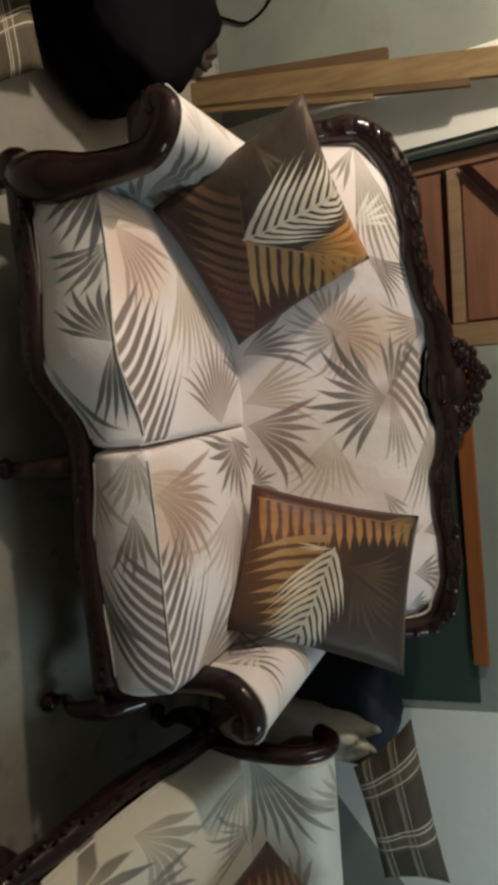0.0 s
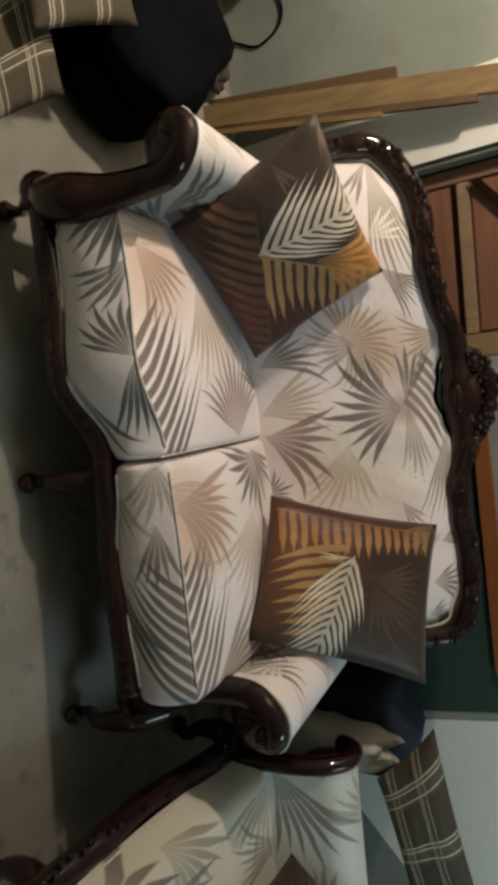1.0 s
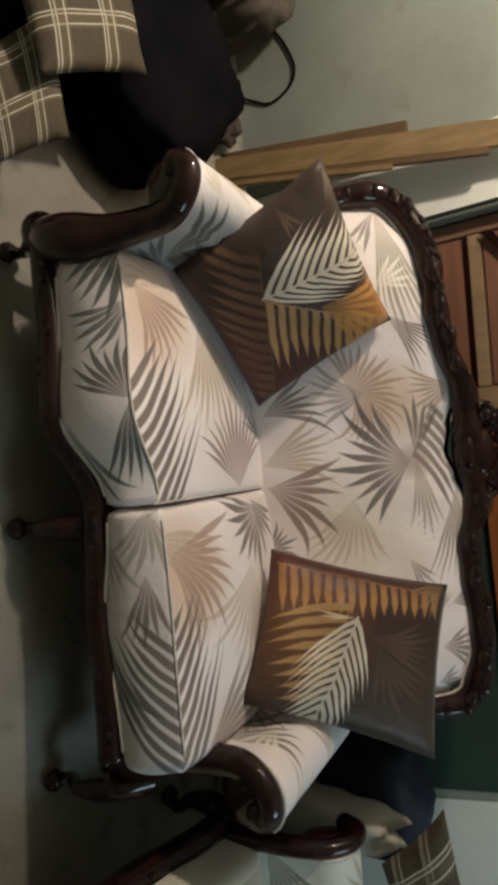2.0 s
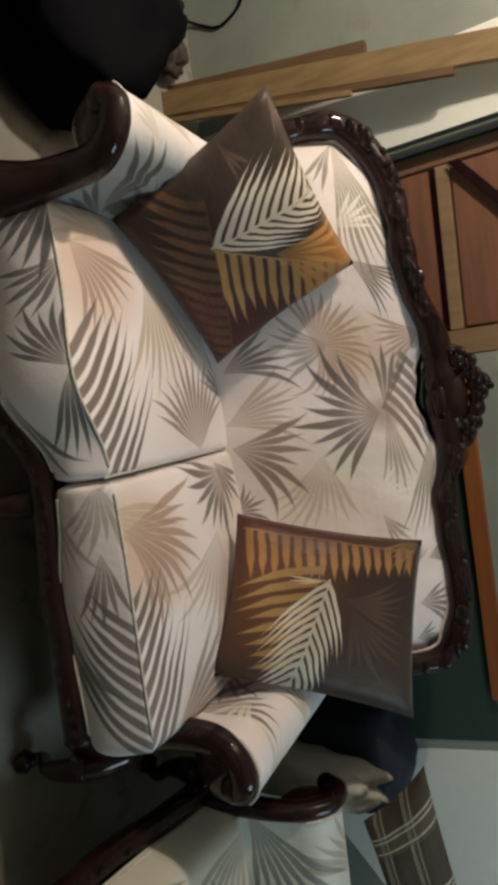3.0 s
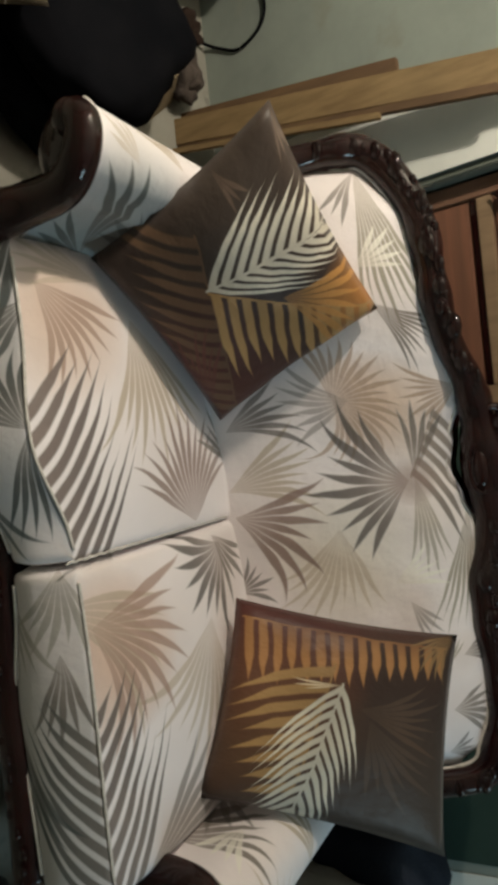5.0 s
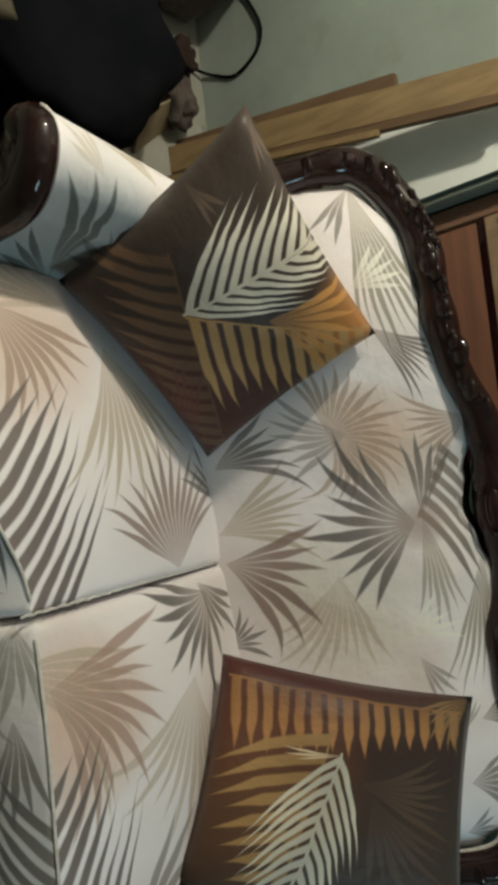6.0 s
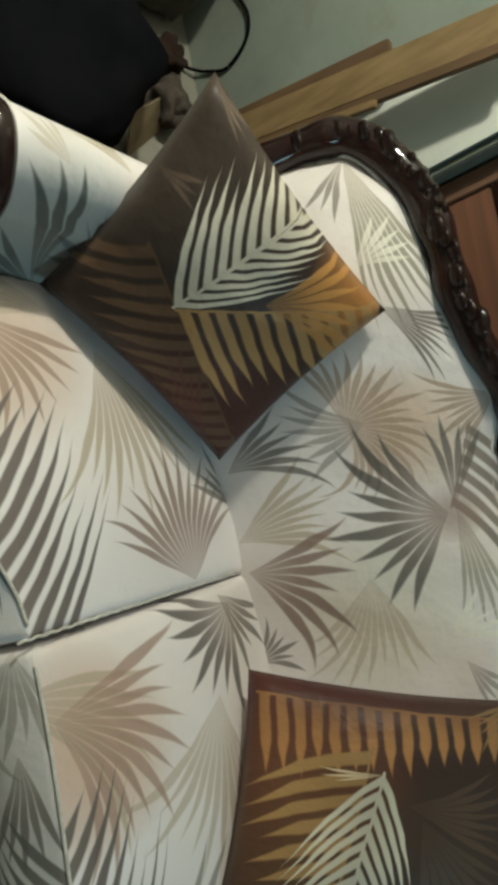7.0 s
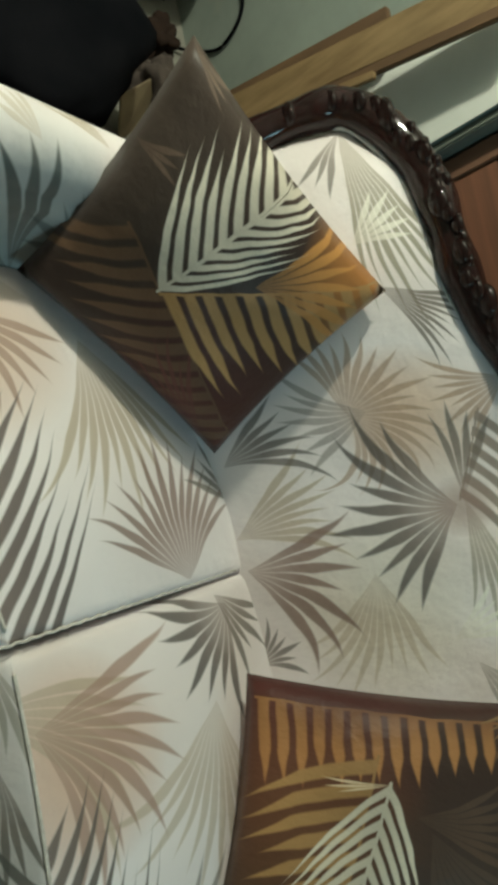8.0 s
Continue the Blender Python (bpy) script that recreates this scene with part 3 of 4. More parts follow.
# raised dark strip stands in for the dark gap groove under the rail
part("groove_strip", slab((0.057, 0.002, 0.915), (dw - 0.087, 0.0118, 0.934), 0.003), "wood", door, "dark strip standing in for the panel gap", smooth=False)
part("brace", prism([(0.06, -0.010, 1.03), (0.06, -0.010, 0.99), (0.33, -0.010, 1.22), (0.33, -0.010, 1.26)], 0.012, 0.002), "wood", door, "dark slanting strip", smooth=False)

# green board against the wall, an orange batten along its top
board = holder("painted_board", (0, WALL_Y - 0.003, 0), label="dark green painted board standing against the wall", category="board")
part("panel", prism([(-0.19, 0, 0.002), (-0.19, 0, 0.965), (1.135, 0, 0.998), (1.30, 0, 0.002)], 0.022, 0.002), "green", board, smooth=False)
tagged(part("timber_batten", prism([(-0.175, WALL_Y - 0.027, 0.955), (-0.175, WALL_Y - 0.027, 1.012), (0.972, WALL_Y - 0.027, 1.040), (0.978, WALL_Y - 0.027, 0.985)], 0.022, 0.002), "orange", smooth=False),
       "orange-brown varnished timber batten along the green board", "batten")


tagged(part("white_partition", prism([(1.335, WALL_Y - 0.003, 0.002), (1.17, WALL_Y - 0.003, 0.998), (1.09, WALL_Y - 0.003, 1.50), (2.25, WALL_Y - 0.003, 0.85)], 0.02, 0.003), "white_paint", smooth=False),
       "white painted partition board standing against the wall", "partition")

# planks leaning on the wall
def plank(low, high, wide, thick, mat, label):
    a, b = Vector(low), Vector(high)
    across = Vector((1, 0, 0)) * wide
    ob = part("wooden_plank", prism([a, b, b + across, a + across], thick, 0.003), mat, smooth=False)
    return tagged(ob, label, "plank", "planks leaning on the wall")


plank((-1.372, 0.84, 0.0), (-1.135, 0.985, 1.45), 0.094, 0.025, "plank", "pale raw pine plank leaning against the wall")
plank((-1.405, 0.88, 0.0), (-1.300, 0.965, 0.80), 0.070, 0.022, "plank_dark", "short dark weathered plank leaning on the wall")
plank((-1.281, 0.845, 0.0), (-1.103, 0.945, 1.09), 0.028, 0.020, "plank_dark", "narrow dark wooden strip leaning beside planks")
plank((-1.262, 0.815, 0.0), (-1.135, 0.905, 0.76), 0.022, 0.015, "plank", "thin pale wooden strip leaning beside planks")

# ---- the sofa ----
SOFA = holder("sofa", label="two-seater carved mahogany sofa with white palm-print upholstery", category="sofa")
BASE_Y, BASE_Z = 0.518, 0.37


def wing(x):
    """How far the back's ends come forward."""
    return 0.17 * smooth_step(-0.08, -0.66, x) + 0.09 * smooth_step(0.10, 0.72, x)


def on_back(x, v, out=0.0):
    """A place on the reclined back: x along it, v up its slope, out in front of it."""
    return Vector((x, BASE_Y + 0.547 * v - wing(x) - 0.837 * out, BASE_Z + 0.837 * v + 0.547 * out))


# the serpentine top edge of the upholstery, and the outer edge of the crest rail
INNER = [(-0.90, 0.20), (-0.905, 0.42), (-0.885, 0.543), (-0.747, 0.627), (-0.621, 0.645), (-0.497, 0.648), (-0.387, 0.668), (-0.274, 0.674), (-0.180, 0.634),
         (-0.082, 0.614), (0.001, 0.643), (0.083, 0.673), (0.221, 0.657), (0.340, 0.658), (0.438, 0.684), (0.555, 0.692), (0.651, 0.668), (0.715, 0.600), (0.73, 0.2)]


def top_edge(x):
    pts = INNER[1:-1]
    if x <= pts[0][0] or x >= pts[-1][0]:
        return pts[0][1] if x < 0 else pts[-1][1]
    for (a, va), (b, vb) in zip(pts, pts[1:]):
        if a <= x <= b:
            k = (x - a) / (b - a)
            return va + (vb - va) * (k * k * (3 - 2 * k))


def back_sheet(i, j):
    x = -0.905 + 1.622 * i
    top = top_edge(x)
    v = -0.06 + (top + 0.07) * j
    rim = min(1.0, min(i, 1 - i) / 0.08)
    puff = 0.055 * math.sqrt(max(0.0, 1 - (2 * j - 1) ** 4)) * math.sqrt(max(0.0, rim * (2 - rim)))
    puff += 0.012 * math.exp(-((x + 0.09) / 0.3) ** 2) * math.sin(math.pi * j)
    return on_back(x, v, puff - 0.02), (x, v)


part("back_upholstery", grid(back_sheet, 110, 40), "back", SOFA, "white back cover printed with palm fronds")


def rear_sheet(i, j):
    x = -0.94 + 1.68 * i
    return on_back(x, -0.35 + (top_edge(x) + 0.39) * j, -0.10 - 0.02 * math.sin(math.pi * j)), (x, j)


part("back_shell", grid(rear_sheet, 60, 12), "wood", SOFA)
part("piping", tube([on_back(x, v - 0.006, -0.002) for x, v in INNER], 0.0055, 150, 8), "piping", SOFA, "cream corded piping")

# crest rail: half-way between the upholstery's edge and the outer edge
OUTER = [(-0.915, 0.30), (-0.965, 0.45), (-0.955, 0.560), (-0.870, 0.655), (-0.735, 0.715), (-0.590, 0.718), (-0.455, 0.705), (-0.360, 0.745), (-0.255, 0.785),
         (-0.130, 0.805), (0.00, 0.780), (0.100, 0.750), (0.206, 0.708), (0.343, 0.718), (0.461, 0.739), (0.578, 0.752), (0.700, 0.728), (0.775, 0.655), (0.770, 0.575)]
RAIL = [on_back((a[0] + b[0]) / 2, (a[1] + b[1]) / 2 + 0.002, 0.008) for a, b in zip(INNER, OUTER)]
part("crest_rail", tube(RAIL, lambda k: 0.035 + 0.004 * math.sin(k * 95) * (0.5 + 0.5 * math.sin(k * 31)) + 0.016 * max(0.0, 1 - abs(k - 0.5) / 0.14) + 0.008 * max(0.0, 1 - k / 0.2), 170, 14, 1.15), "wood", SOFA, "glossy dark carved mahogany crest rail")
random.seed(4)
spots = []
for s in range(84):
    k = 0.05 + 0.92 * s / 83
    if 0.40 < k < 0.60:
        continue
    a = (curve_at([(*p, 0) for p in OUTER], k) + curve_at([(*p, 0) for p in INNER], k)) / 2
    r = (0.0100 + 0.006 * random.random()) * (1.4 if s % 4 == 0 else 0.9)
    spots.append((on_back(a.x, a.y + 0.010 + 0.012 * math.sin(s * 1.1), 0.044 + 0.004 * math.sin(s * 2.3)), (r * 1.7, r * 0.8, r * 1.1)))
beads("carved_bead", spots, SOFA)
leaf_spots = []
for c in (0.20, 0.30, 0.64, 0.80, 0.88):
    for q in range(7):
        k = c - 0.025 + 0.05 * q / 6
        a = curve_at([(*p, 0) for p in OUTER], k) * (0.62 if q % 2 else 0.80) + curve_at([(*p, 0) for p in INNER], k) * (0.38 if q % 2 else 0.20)
        leaf_spots.append((on_back(a.x, a.y, 0.038), (0.016, 0.011, 0.013)))
beads("carved_leaf", leaf_spots, SOFA)


# medallion in the middle of the crest: oval boss, ring, scrolls and finial
def crest_ring(cx, cv, a, b, r, out):
    pts = [on_back(cx + a * math.cos(k), cv + b * math.sin(k), out) for k in [2 * math.pi * q / 20 for q in range(21)]]
    return tube(pts, r, 60, 8)


med = part("medallion", ball(on_back(-0.085, 0.715, 0.012), (0.125, 0.045, 0.075)), "wood", SOFA, "carved oval crest medallion")
part("boss", ball(on_back(-0.08, 0.690, 0.05), (0.055, 0.014, 0.022), seg=16), "wood", med)
part("ring", crest_ring(-0.08, 0.690, 0.068, 0.030, 0.006, 0.048), "wood", med)
for sx in (-1, 1):
    pts = []
    for q in range(26):
        a = q / 25 * 4.2 * math.pi / 1.6
        r = 0.058 * (1 - q / 34)
        pts.append(on_back(-0.085 + sx * (0.115 - r * math.cos(a)), 0.745 + r * math.sin(a) * 0.8, 0.035 + 0.01 * q / 25))
    part("scroll", tube(pts, lambda k: 0.014 - 0.007 * k, 70, 9), "wood", med)
random.seed(9)
spots = []
for q in range(15):
    a = math.pi * (0.04 + 0.92 * q / 14)
    r = 0.07 + 0.018 * (q % 2)
    at = on_back(-0.095 + 1.5 * r * math.cos(a), 0.752 + 0.75 * r * math.sin(a), 0.035 + 0.012 * random.random())
    spots.append((at, (0.025 + 0.008 * random.random(), 0.016, 0.020 + 0.008 * random.random())))
beads("carved_leaf", spots, med)
fin = bmesh.new()
for dx, dv, r in ((-0.03, 0.815, 0.026), (0.0, 0.825, 0.028), (-0.055, 0.815, 0.022), (-0.035, 0.845, 0.019), (-0.018, 0.858, 0.014), (-0.048, 0.840, 0.016), (0.02, 0.815, 0.022)):
    ball(on_back(-0.09 + dx, dv, 0.02), (r, r * 0.8, r), fin, 9)
part("finial", fin, "wood", med)


# seat: serpentine front edge
def front_y(x):
    return -0.165 - 0.022 * math.exp(-((x + 0.30) / 0.13) ** 2) + 0.050 * smooth_step(-0.25, -0.03, x) - 0.025 * smooth_step(0.1, 0.66, x)


def low_z(x):
    return 0.238 + 0.085 * smooth_step(-0.26, -0.02, x) - 0.030 * math.exp(-((x - 0.28) / 0.14) ** 2) + 0.03 * smooth_step(0.35, 0.68, x)


def seat_z(x, y):
    """Height of the cushions' edge line: the seat falls to the back and rises a little along the sofa."""
    return 0.487 + 0.07 * x - 0.174 * (y + 0.142)


def cushion_sheet(x0, x1, full):
    def fn(i, j):
        x = x0 + (x1 - x0) * i
        e = min(i, 1 - i) * (x1 - x0)
        soft = 0.022 if abs(x) < 0.2 else 0.05
        rim = math.sqrt(max(0.0, 1 - (1 - min(1.0, e / soft)) ** 2))
        f = front_y(x)
        b = 0.55 - 0.25 * smooth_step(0.50, 0.70, abs(x + 0.0))
        zt = lambda y: seat_z(x, y)
        zl = low_z(x) + 0.01
        crown = full * math.sin(math.pi * min(max((i), 0), 1)) ** 0.6
        mid = 0.37
        if j < 0.12:
            k = j / 0.12
            y, z, v = b, zt(b) - 0.10 * (1 - k), b + 0.1 * (1 - k)
        elif j < 0.655:
            k = (j - 0.12) / 0.53
            y = b + (f - b) * k
            z, v = zt(y) + crown * math.sin(math.pi * k) ** 0.7, y
        elif j < 0.90:
            k = (j - 2 / 3) / (0.90 - 2 / 3)
            top = zt(f)
            y = f - 0.026 * math.sin(math.pi * k) - 0.052 * k
            z = top + (zl - top) * k
            v = -1.0 - (top - zl) * k
        else:
            k = (j - 0.90) / 0.10
            y, z, v = f - 0.052 + (b - f + 0.052) * k, zl, -1.3
        z = mid + (z - mid) * (0.62 + 0.38 * rim)
        y = y + (1 - rim) * (0.03 if y < 0 else -0.03)
        return (x, y, z), (x, v)
    return grid(fn, 64, 60, wrap_v=True, cap=True)


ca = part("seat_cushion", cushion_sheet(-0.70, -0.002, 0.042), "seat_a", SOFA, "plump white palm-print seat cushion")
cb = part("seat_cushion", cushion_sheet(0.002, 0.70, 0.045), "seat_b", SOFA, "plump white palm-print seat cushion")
for x0, x1, thing in ((-0.645, -0.035, ca), (0.035, 0.640, cb)):
    xs = [x0 + (x1 - x0) * q / 12 for q in range(13)]
    part("piping", tube([(x, front_y(x) - 0.056, low_z(x) + 0.014) for x in xs], 0.0045, 60, 8), "piping", thing, "cream corded seam")
    part("piping", tube([(x, front_y(x) + 0.001, seat_z(x, front_y(x)) + 0.0015) for x in xs], 0.0036, 60, 8), "piping", thing, "cream corded seam")

part("piping", tube([(-0.010 + 0.0014 * (-1) ** q, -0.14 + 0.62 * q / 44, seat_z(-0.01, -0.14 + 0.62 * q / 44) + 0.001 + 0.0015 * math.sin(q * 1.7)) for q in range(45)], 0.0028, 130, 8), "piping", ca, "gathered cream seam")
# carved front rail and cabriole legs
xs = [-0.76 + 1.43 * q / 16 for q in range(17)]
rail = part("front_rail", tube([(x, front_y(x) - 0.048, low_z(x) - 0.028 - 0.012 * math.cos(x * 9)) for x in xs], 0.040, 90, 12, 1.0), "wood", SOFA, "glossy dark carved front rail")
spots = []
for q in range(40):
    x = -0.72 + 1.46 * q / 39
    spots.append(((x, front_y(x) - 0.084, low_z(x) - 0.017 + 0.014 * math.sin(q * 1.3)), (0.014, 0.009, 0.011)))
beads("carved_bead", spots, rail)
for x, y, s in ((-0.77, -0.17, 1), (0.045, -0.20, 1), (0.80, -0.13, 1), (-0.78, 0.72, -1), (0.66, 0.78, -1)):
    pts = [(x, y + 0.12 * s, 0.27), (x, y + 0.01 * s, 0.22), (x, y - 0.035 * s, 0.13), (x, y + 0.0 * s, 0.06), (x, y - 0.035 * s, 0.022)]
    leg = part("leg", tube(pts, lambda k: 0.045 - 0.028 * smooth_step(0, 0.75, k) + 0.018 * smooth_step(0.85, 1.0, k), 30, 12, up=(0, 1, 0)), "wood", SOFA)
    part("foot", ball((x, y - 0.04 * s, 0.024), (0.032, 0.036, 0.024)), "wood", leg)
part("seat_frame", slab((-0.70, -0.10, 0.20), (0.70, 0.62, 0.345), 0.02), "navy", SOFA, "dark underside webbing")


# rolled arms: upholstered roll, carved wooden front post with a scroll
def arm(side, front, back, fx, bx, girth, mat, label):
    def fn(i, j):
        y = front + (back - front) * i
        cx = fx + (bx - fx) * i
        r = girth - 0.018 * i
        zc = 0.605 - 0.03 * i
        if j < 0.30:
            k = j / 0.30
            px = cx - side * (0.145 - 0.045 * k) + side * 0.02 * math.sin(math.pi * k)
            pz = 0.36 + (zc - 0.36) * k
        else:
            k = (j - 0.30) / 0.70
            b = math.pi - 1.35 * math.pi * k
            px, pz = cx + side * r * math.cos(b), zc + r * math.sin(b)
        return (px, y, pz), (0.45 * j, y - front)
    ob = part("arm_upholstery", grid(fn, 26, 36), mat, SOFA, label)
    pipe = [fn(0.0, 0.72 * q / 24)[0] for q in range(25)]
    part("piping", tube(pipe, 0.005, 60, 8), "piping", ob, "cream corded piping")
    # front post: S from the floor rail up into the scroll
    yf = front - 0.025
    post = [(fx - side * 0.05, yf - 0.08, 0.19), (fx - side * 0.095, yf - 0.11, 0.29), (fx - side * 0.105, yf - 0.06, 0.40), (fx - side * 0.095, yf - 0.015, 0.51),
            (fx - side * 0.085, yf, 0.60), (fx - side * 0.045, yf, 0.655), (fx + side * 0.005, yf, 0.672), (fx + side * 0.035, yf, 0.648)]
    p = part("arm_post", tube(post, lambda k: 0.050 + 0.022 * math.exp(-((k - 0.20) / 0.12) ** 2) - 0.014 * k, 90, 14, 0.9, up=(0, 1, 0)), "wood", SOFA, "dark glossy scrolled arm post")
    part("scroll_eye", ball((fx + side * 0.030, yf - 0.004, 0.640), (0.038, 0.034, 0.036), seg=16), "wood", p)
    part("arm_face", ball((fx - side * 0.01, front - 0.012, 0.60), (girth * 0.95, 0.030, girth * 0.95), seg=20), "wood", p)
    part("knuckle", ball((fx - side * 0.05, yf - 0.085, 0.195), (0.060, 0.058, 0.055), seg=16), "wood", p)
    return ob


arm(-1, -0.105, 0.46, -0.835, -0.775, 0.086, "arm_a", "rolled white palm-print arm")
arm(1, 0.045, 0.50, 0.80, 0.745, 0.100, "arm_b", "rolled white palm-print arm")


# ---- loose pillows ----
def pillow(name, corners, thick, mat, label, category="pillow", n=26):
    """A stuffed square between four corners (u0v0, u1v0, u1v1, u0v1)."""
    c = [Vector(q) for q in corners]
    nrm = (c[1] - c[0]).cross(c[3] - c[0]).normalized()

    def side_of(sign):
        def fn(i, j):
            u, v = i, j
            pinch = 0.055
            uu = u + (0.5 - u) * pinch * 4 * v * (1 - v)
            vv = v + (0.5 - v) * pinch * 4 * u * (1 - u)
            p = c[0] * (1 - uu) * (1 - vv) + c[1] * uu * (1 - vv) + c[2] * uu * vv + c[3] * (1 - uu) * vv
            h = (max(0.0, 1 - (2 * u - 1) ** 2) * max(0.0, 1 - (2 * v - 1) ** 2)) ** 0.42
            w = noise.noise(Vector((u * 3.1, v * 3.1, sign * 3.0 + len(name)))) * 0.018 * min(1.0, h * 2)
            return p + nrm * (sign * (thick * 0.5 * h + w * h)), (u, v)
        return fn
    bm = grid(side_of(1), n, n)
    other = grid(side_of(-1), n, n)
    tmp = bpy.data.meshes.new("tmp")
    other.to_mesh(tmp)
    other.free()
    bm.from_mesh(tmp)
    bpy.data.meshes.remove(tmp)
    bmesh.ops.remove_doubles(bm, verts=bm.verts, dist=0.0005)
    return tagged(part(name, bm, mat), label, category)


pillow("throw_pillow", [(-0.28, 0.45, 0.42), (-0.518, 0.61, 0.848), (-0.904, 0.181, 0.881), (-0.668, 0.035, 0.45)], -0.17, "pillow_a",
       "brown satin pillow with cream and gold palm leaves")
pillow("throw_pillow", [(0.18, 0.35, 0.50), (0.345, 0.735, 0.915), (0.85, 0.57, 0.90), (0.60, 0.14, 0.50)], 0.16, "pillow_b",
       "brown and orange satin pillow with palm leaves")

# ---- the armchair beside the sofa, turned towards it ----
CHAIR = holder("armchair", label="carved mahogany armchair with white palm-print upholstery", category="armchair")


def chair_seat(i, j):
    x, y = 1.085 + 0.56 * i, -0.56 + 0.86 * j
    e = min(min(i, 1 - i) * 0.66, min(j, 1 - j) * 0.8)
    rim = math.sqrt(max(0.0, 1 - (1 - min(1.0, e / 0.09)) ** 2))
    return (x - 0.03 * math.sin(math.pi * j), y, 0.33 + 0.13 * rim + 0.03 * math.sin(math.pi * i) * math.sin(math.pi * j)), (i * 0.66, j * 0.8)


part("seat_cushion", grid(chair_seat, 30, 34), "chair", CHAIR, "white palm-print seat cushion")


def chair_arm(i, j):
    x = 1.12 + 0.60 * i
    if j < 0.4:
        k = j / 0.4
        return (x, 0.27 + 0.06 * k, 0.38 + 0.20 * k), (x - 1.0, 0.1 + j * 0.5)
    k = (j - 0.4) / 0.6
    b = math.pi * (1 - 1.25 * k)
    return (x, 0.43 + 0.10 * math.cos(b), 0.58 + 0.10 * math.sin(b)), (x - 1.0, 0.1 + j * 0.5)


arm_c = part("arm_upholstery", grid(chair_arm, 20, 30), "chair_arm", CHAIR, "white palm-print chair arm")
part("piping", tube([chair_arm(0, q / 16)[0] for q in range(17)], 0.005, 50, 8), "piping", arm_c, "cream corded piping")
part("arm_post", tube([(1.08, 0.26, 0.30), (1.085, 0.285, 0.40), (1.09, 0.31, 0.50), (1.095, 0.355, 0.60), (1.095, 0.43, 0.66), (1.095, 0.50, 0.645), (1.095, 0.53, 0.58)], lambda k: 0.044 - 0.014 * k, 60, 12, 0.8, up=(1, 0, 0)), "wood", CHAIR, "dark scrolled arm post")
part("arm_face", ball((1.115, 0.43, 0.575), (0.012, 0.09, 0.09), seg=16), "wood", CHAIR)
front = part("front_rail", tube([(1.06, -0.58, 0.28), (1.045, -0.38, 0.295), (1.035, -0.14, 0.285), (1.045, 0.10, 0.30), (1.06, 0.30, 0.285)], 0.042, 50, 12), "wood", CHAIR, "dark carved front rail")
spots = []
for q in range(26):
    y = -0.55 + 0.82 * q / 25
    spots.append(((1.018 + 0.014 * math.cos(y * 8), y, 0.318 + 0.012 * math.sin(q * 1.9)), (0.010, 0.013, 0.011)))
beads("carved_bead", spots, front)
part("piping", tube([(1.088 - 0.03 * math.sin(math.pi * q / 12), -0.52 + 0.78 * q / 12, 0.345) for q in range(13)], 0.0045, 50, 8), "piping", CHAIR, "cream corded seam")
for x, y in ((1.10, -0.52), (1.08, 0.30), (1.62, -0.52), (1.62, 0.34)):
    leg = part("leg", tube([(x + 0.01, y, 0.32), (x - 0.05, y, 0.22), (x - 0.04, y, 0.12), (x, y, 0.06), (x - 0.03, y, 0.022)],
                           lambda k: 0.050 - 0.030 * smooth_step(0, 0.75, k) + 0.016 * smooth_step(0.85, 1.0, k), 26, 12, up=(0, 1, 0)), "wood", CHAIR)
    part("foot", ball((x - 0.035, y, 0.024), (0.034, 0.03, 0.024)), "wood", leg)
part("seat_frame", slab((1.10, -0.52, 0.22), (1.62, 0.30, 0.35), 0.02), "navy", CHAIR)
part("back_upholstery", grid(lambda i, j: ((1.64 + 0.20 * j + 0.03 * math.sin(math.pi * i), -0.54 + 0.88 * i, 0.40 + 0.62 * j), (i * 0.8, j * 0.62)), 20, 20), "chair", CHAIR)
part("back_rail", tube([(1.72, -0.58, 0.40), (1.82, -0.56, 0.90), (1.88, -0.2, 1.04), (1.90, -0.06, 1.10), (1.88, 0.1, 1.04), (1.82, 0.36, 0.90), (1.70, 0.38, 0.40)], 0.045, 70, 12), "wood", CHAIR)
pillow("throw_pillow", [(1.40, -0.25, 0.50), (1.72, -0.20, 0.86), (1.66, 0.30, 0.90), (1.36, 0.25, 0.52)], 0.14, "pillow_a",
       "brown satin pillow with palm leaves on the armchair")

# plaid cushion behind the armchair, and a dark mass standing in for shade
pillow("plaid_cushion", [(1.186, 0.511, 0.72), (0.987, 0.558, 0.92), (1.58, 0.62, 1.00), (1.60, 0.56, 0.79)], 0.10, "tartan",
       "brown tartan cushion with white stripes propped behind the armchair", "cushion")


def heap(name, at, size, mat, label, category, seed, rough=0.12):
    """A soft lumpy bundle that rests on the floor."""
    bm = bmesh.new()
    bmesh.ops.create_icosphere(bm, subdivisions=4, radius=1.0)
    for v in bm.verts:
        d = v.co.normalized()
        box = d / max(abs(d.x), abs(d.y), abs(d.z)) ** 0.55
        k = 1 + rough * (noise.noise(d * 1.6 + Vector((seed, 0, 0))) + 0.5 * noise.noise(d * 4.2 + Vector((0, seed, 0))))
        v.co = Vector((box.x * size[0], box.y * size[1], max(box.z, -0.98) * size[2])) * k
        v.co.z = max(v.co.z, -size[2])
    ob = part(name, bm, mat)
    ob.matrix_basis = pose(at[0], at[1], size[2], 0, 0, at[2])
    return tagged(ob, label, category)


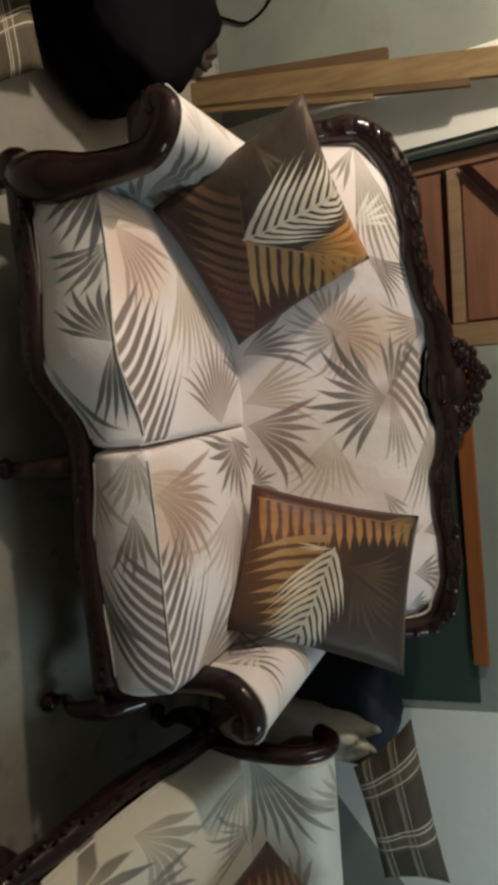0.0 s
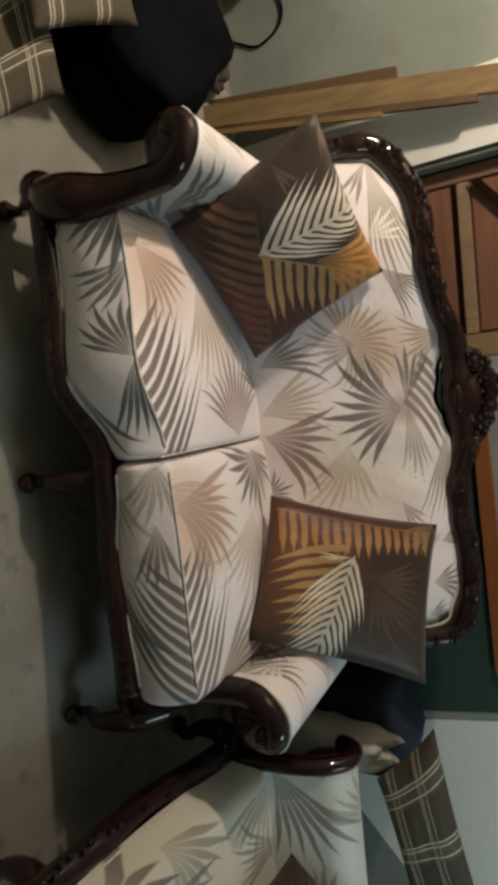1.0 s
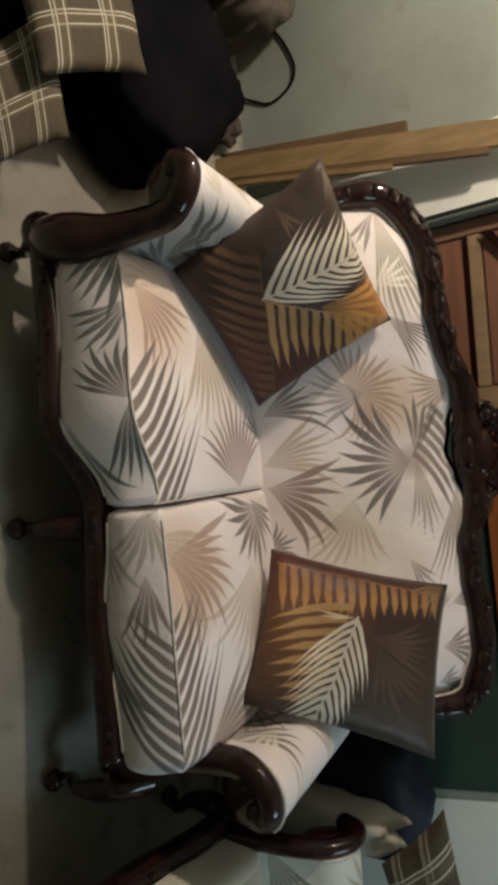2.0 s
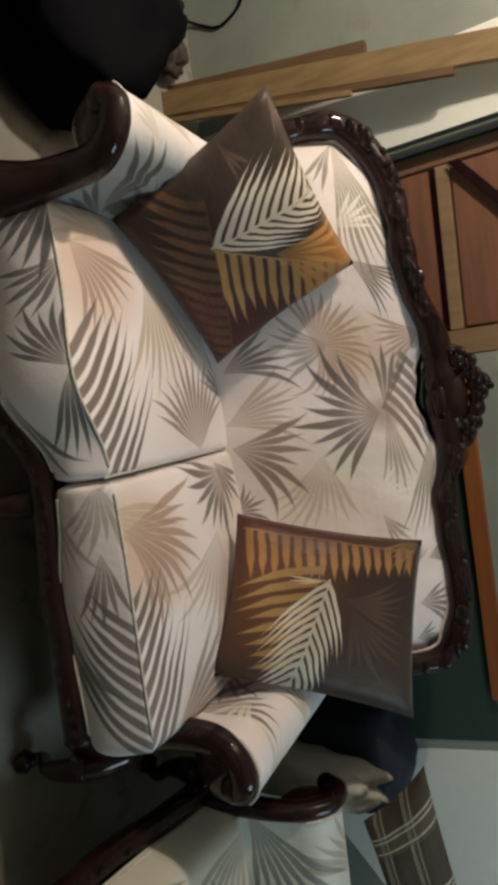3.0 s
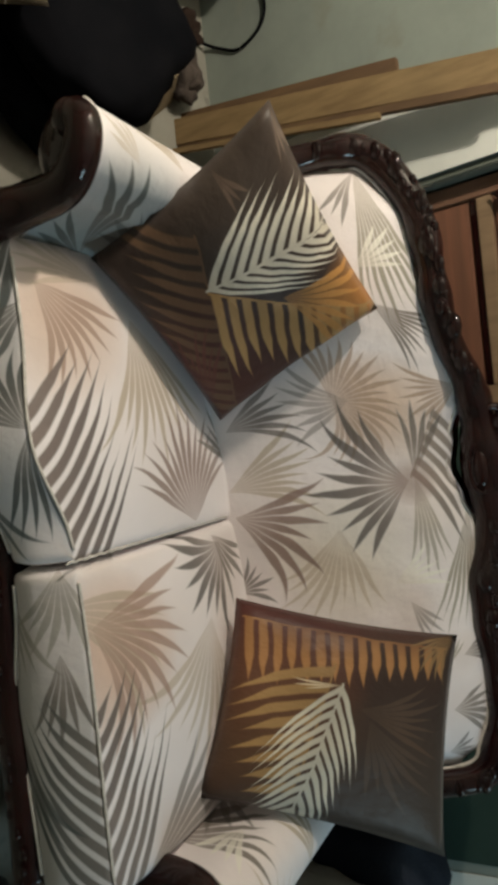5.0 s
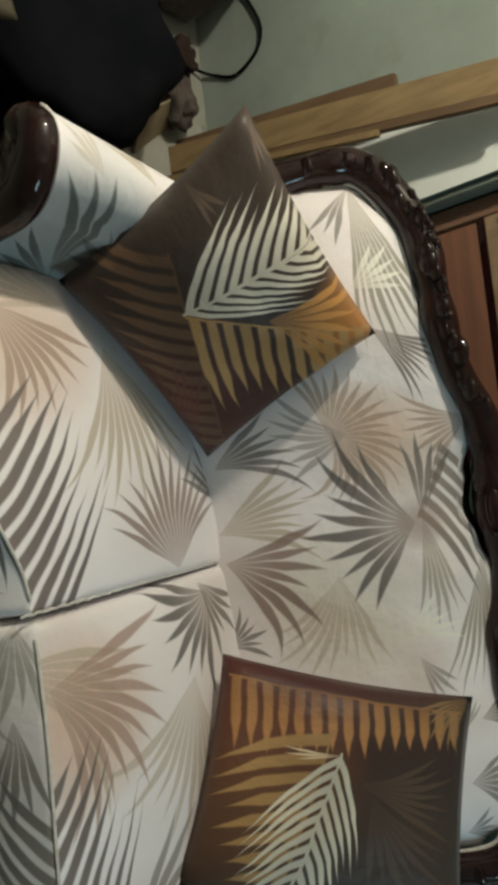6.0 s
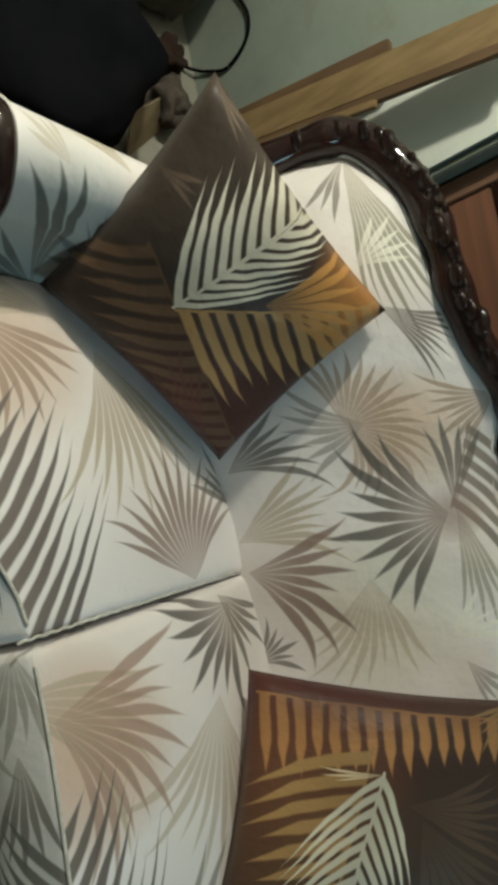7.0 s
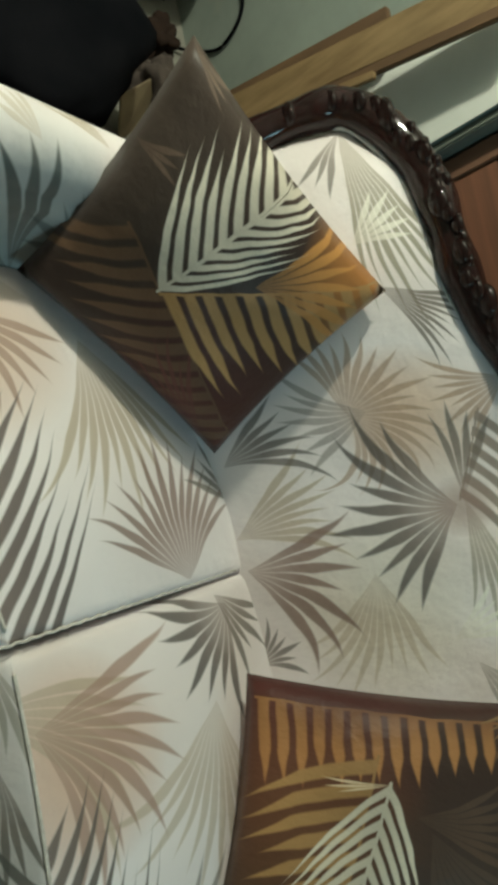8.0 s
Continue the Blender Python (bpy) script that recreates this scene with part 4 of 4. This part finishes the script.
# navy lump put where only shade lies between the arm and the wall
heap("shade_mass", (1.14, 0.86, 10), (0.22, 0.17, 0.36), "navy", "dark navy mass standing in for the shade beside the armchair", "sack", 3.0)
heap("white_bag", (1.14, 0.61, 0), (0.075, 0.085, 0.365), "white_cloth", "upright crumpled white cloth bag behind the armchair", "bag", 5.0, 0.25)
# unidentified dark mass; its black holds the corner's darkness
DARK_MASS = holder("dark_mass", (-1.45, 0.25, 0), 39, label="near-black cushioned mass standing in for the dark beside the sofa", category="pouffe")
for z, h, w in ((0.0, 0.11, 1.0), (0.18, 0.10, 0.97)):
    ob = heap("cushion", (0, 0, 0), (0.34 * w, 0.31 * w, h), "black", "near-black cushion block", "pouffe", 8.0 + z, 0.10)
    ob.parent, ob.location = DARK_MASS, (0, 0, h + z)
    del ob["category"]
# second mass, added to carry the darkness on towards the wall
heap("far_dark_mass", (-2.28, 0.35, 8), (0.42, 0.52, 0.36), "black", "near-black lumpy mass standing in for the dark by the wall", "stack", 11.0, 0.14)
heap("grey_sack", (-1.98, 0.86, 0), (0.17, 0.12, 0.20), "sack", "slumped grey-brown sack against the wall", "sack", 14.0, 0.3)
heap("brown_sack", (-1.66, 0.86, 20), (0.055, 0.05, 0.06), "rust", "small dark brown sack at the planks' foot", "sack", 17.0, 0.5)
tagged(part("steel_tube", tube([(-1.75, 0.20, 0.472), (-1.80, 0.45, 0.478), (-1.95, 0.80, 0.60)], 0.013, 30, 10), "steel"), "bent dull steel tube lying across the dark masses", "tube")
tagged(part("black_cable", tube([(-1.66, 0.72, 0.009), (-1.70, 0.88, 0.009), (-1.69, 1.02, 0.03), (-1.66, 1.040, 0.08), (-1.62, 1.040, 0.17), (-1.655, 1.040, 0.27), (-1.73, 1.040, 0.30), (-1.84, 1.040, 0.26), (-1.96, 1.040, 0.20), (-2.1, 1.040, 0.25)], 0.0055, 70, 8), "black"),
       "black cable looped against the wall", "cable")
tagged(part("cardboard_scrap", prism([(-1.30, 0.68, 0.003), (-1.36, 0.62, 0.13), (-1.44, 0.74, 0.14), (-1.43, 0.84, 0.003)], 0.006, 0.002), "card", smooth=False),
       "torn tan cardboard scrap leaning by the planks", "cardboard")
heap("crumpled_rag", (-1.49, 0.82, 30), (0.07, 0.06, 0.06), "rag", "crumpled grey-brown rag on the floor", "rag", 23.0, 0.55)
# stool added to hold the cushions up, black as the shadow beneath them
STOOL = holder("added_stool", (-1.30, -0.30, 0), -10, label="low black stool added under tartan cushions where shadow lies", category="stool")
part("top", slab((-0.24, -0.15, 0.125), (0.22, 0.15, 0.165), 0.008), "black", STOOL)
for x, y in ((-0.2, -0.11), (0.18, -0.11), (-0.2, 0.11), (0.18, 0.11)):
    part("leg", slab((x - 0.02, y - 0.02, 0), (x + 0.02, y + 0.02, 0.124), 0.004), "black", STOOL)
pillow("plaid_cushion", [(-1.20, -0.42, 0.16), (-0.93, -0.36, 0.20), (-1.03, -0.18, 0.30), (-1.42, -0.18, 0.26)], 0.10, "tartan",
       "brown tartan cushion lying low beside the sofa", "cushion")
pillow("plaid_cushion", [(-1.50, -0.36, 0.30), (-1.14, -0.30, 0.34), (-1.24, 0.02, 0.42), (-1.62, 0.00, 0.38)], 0.10, "tartan",
       "brown tartan cushion lying on another cushion", "cushion")
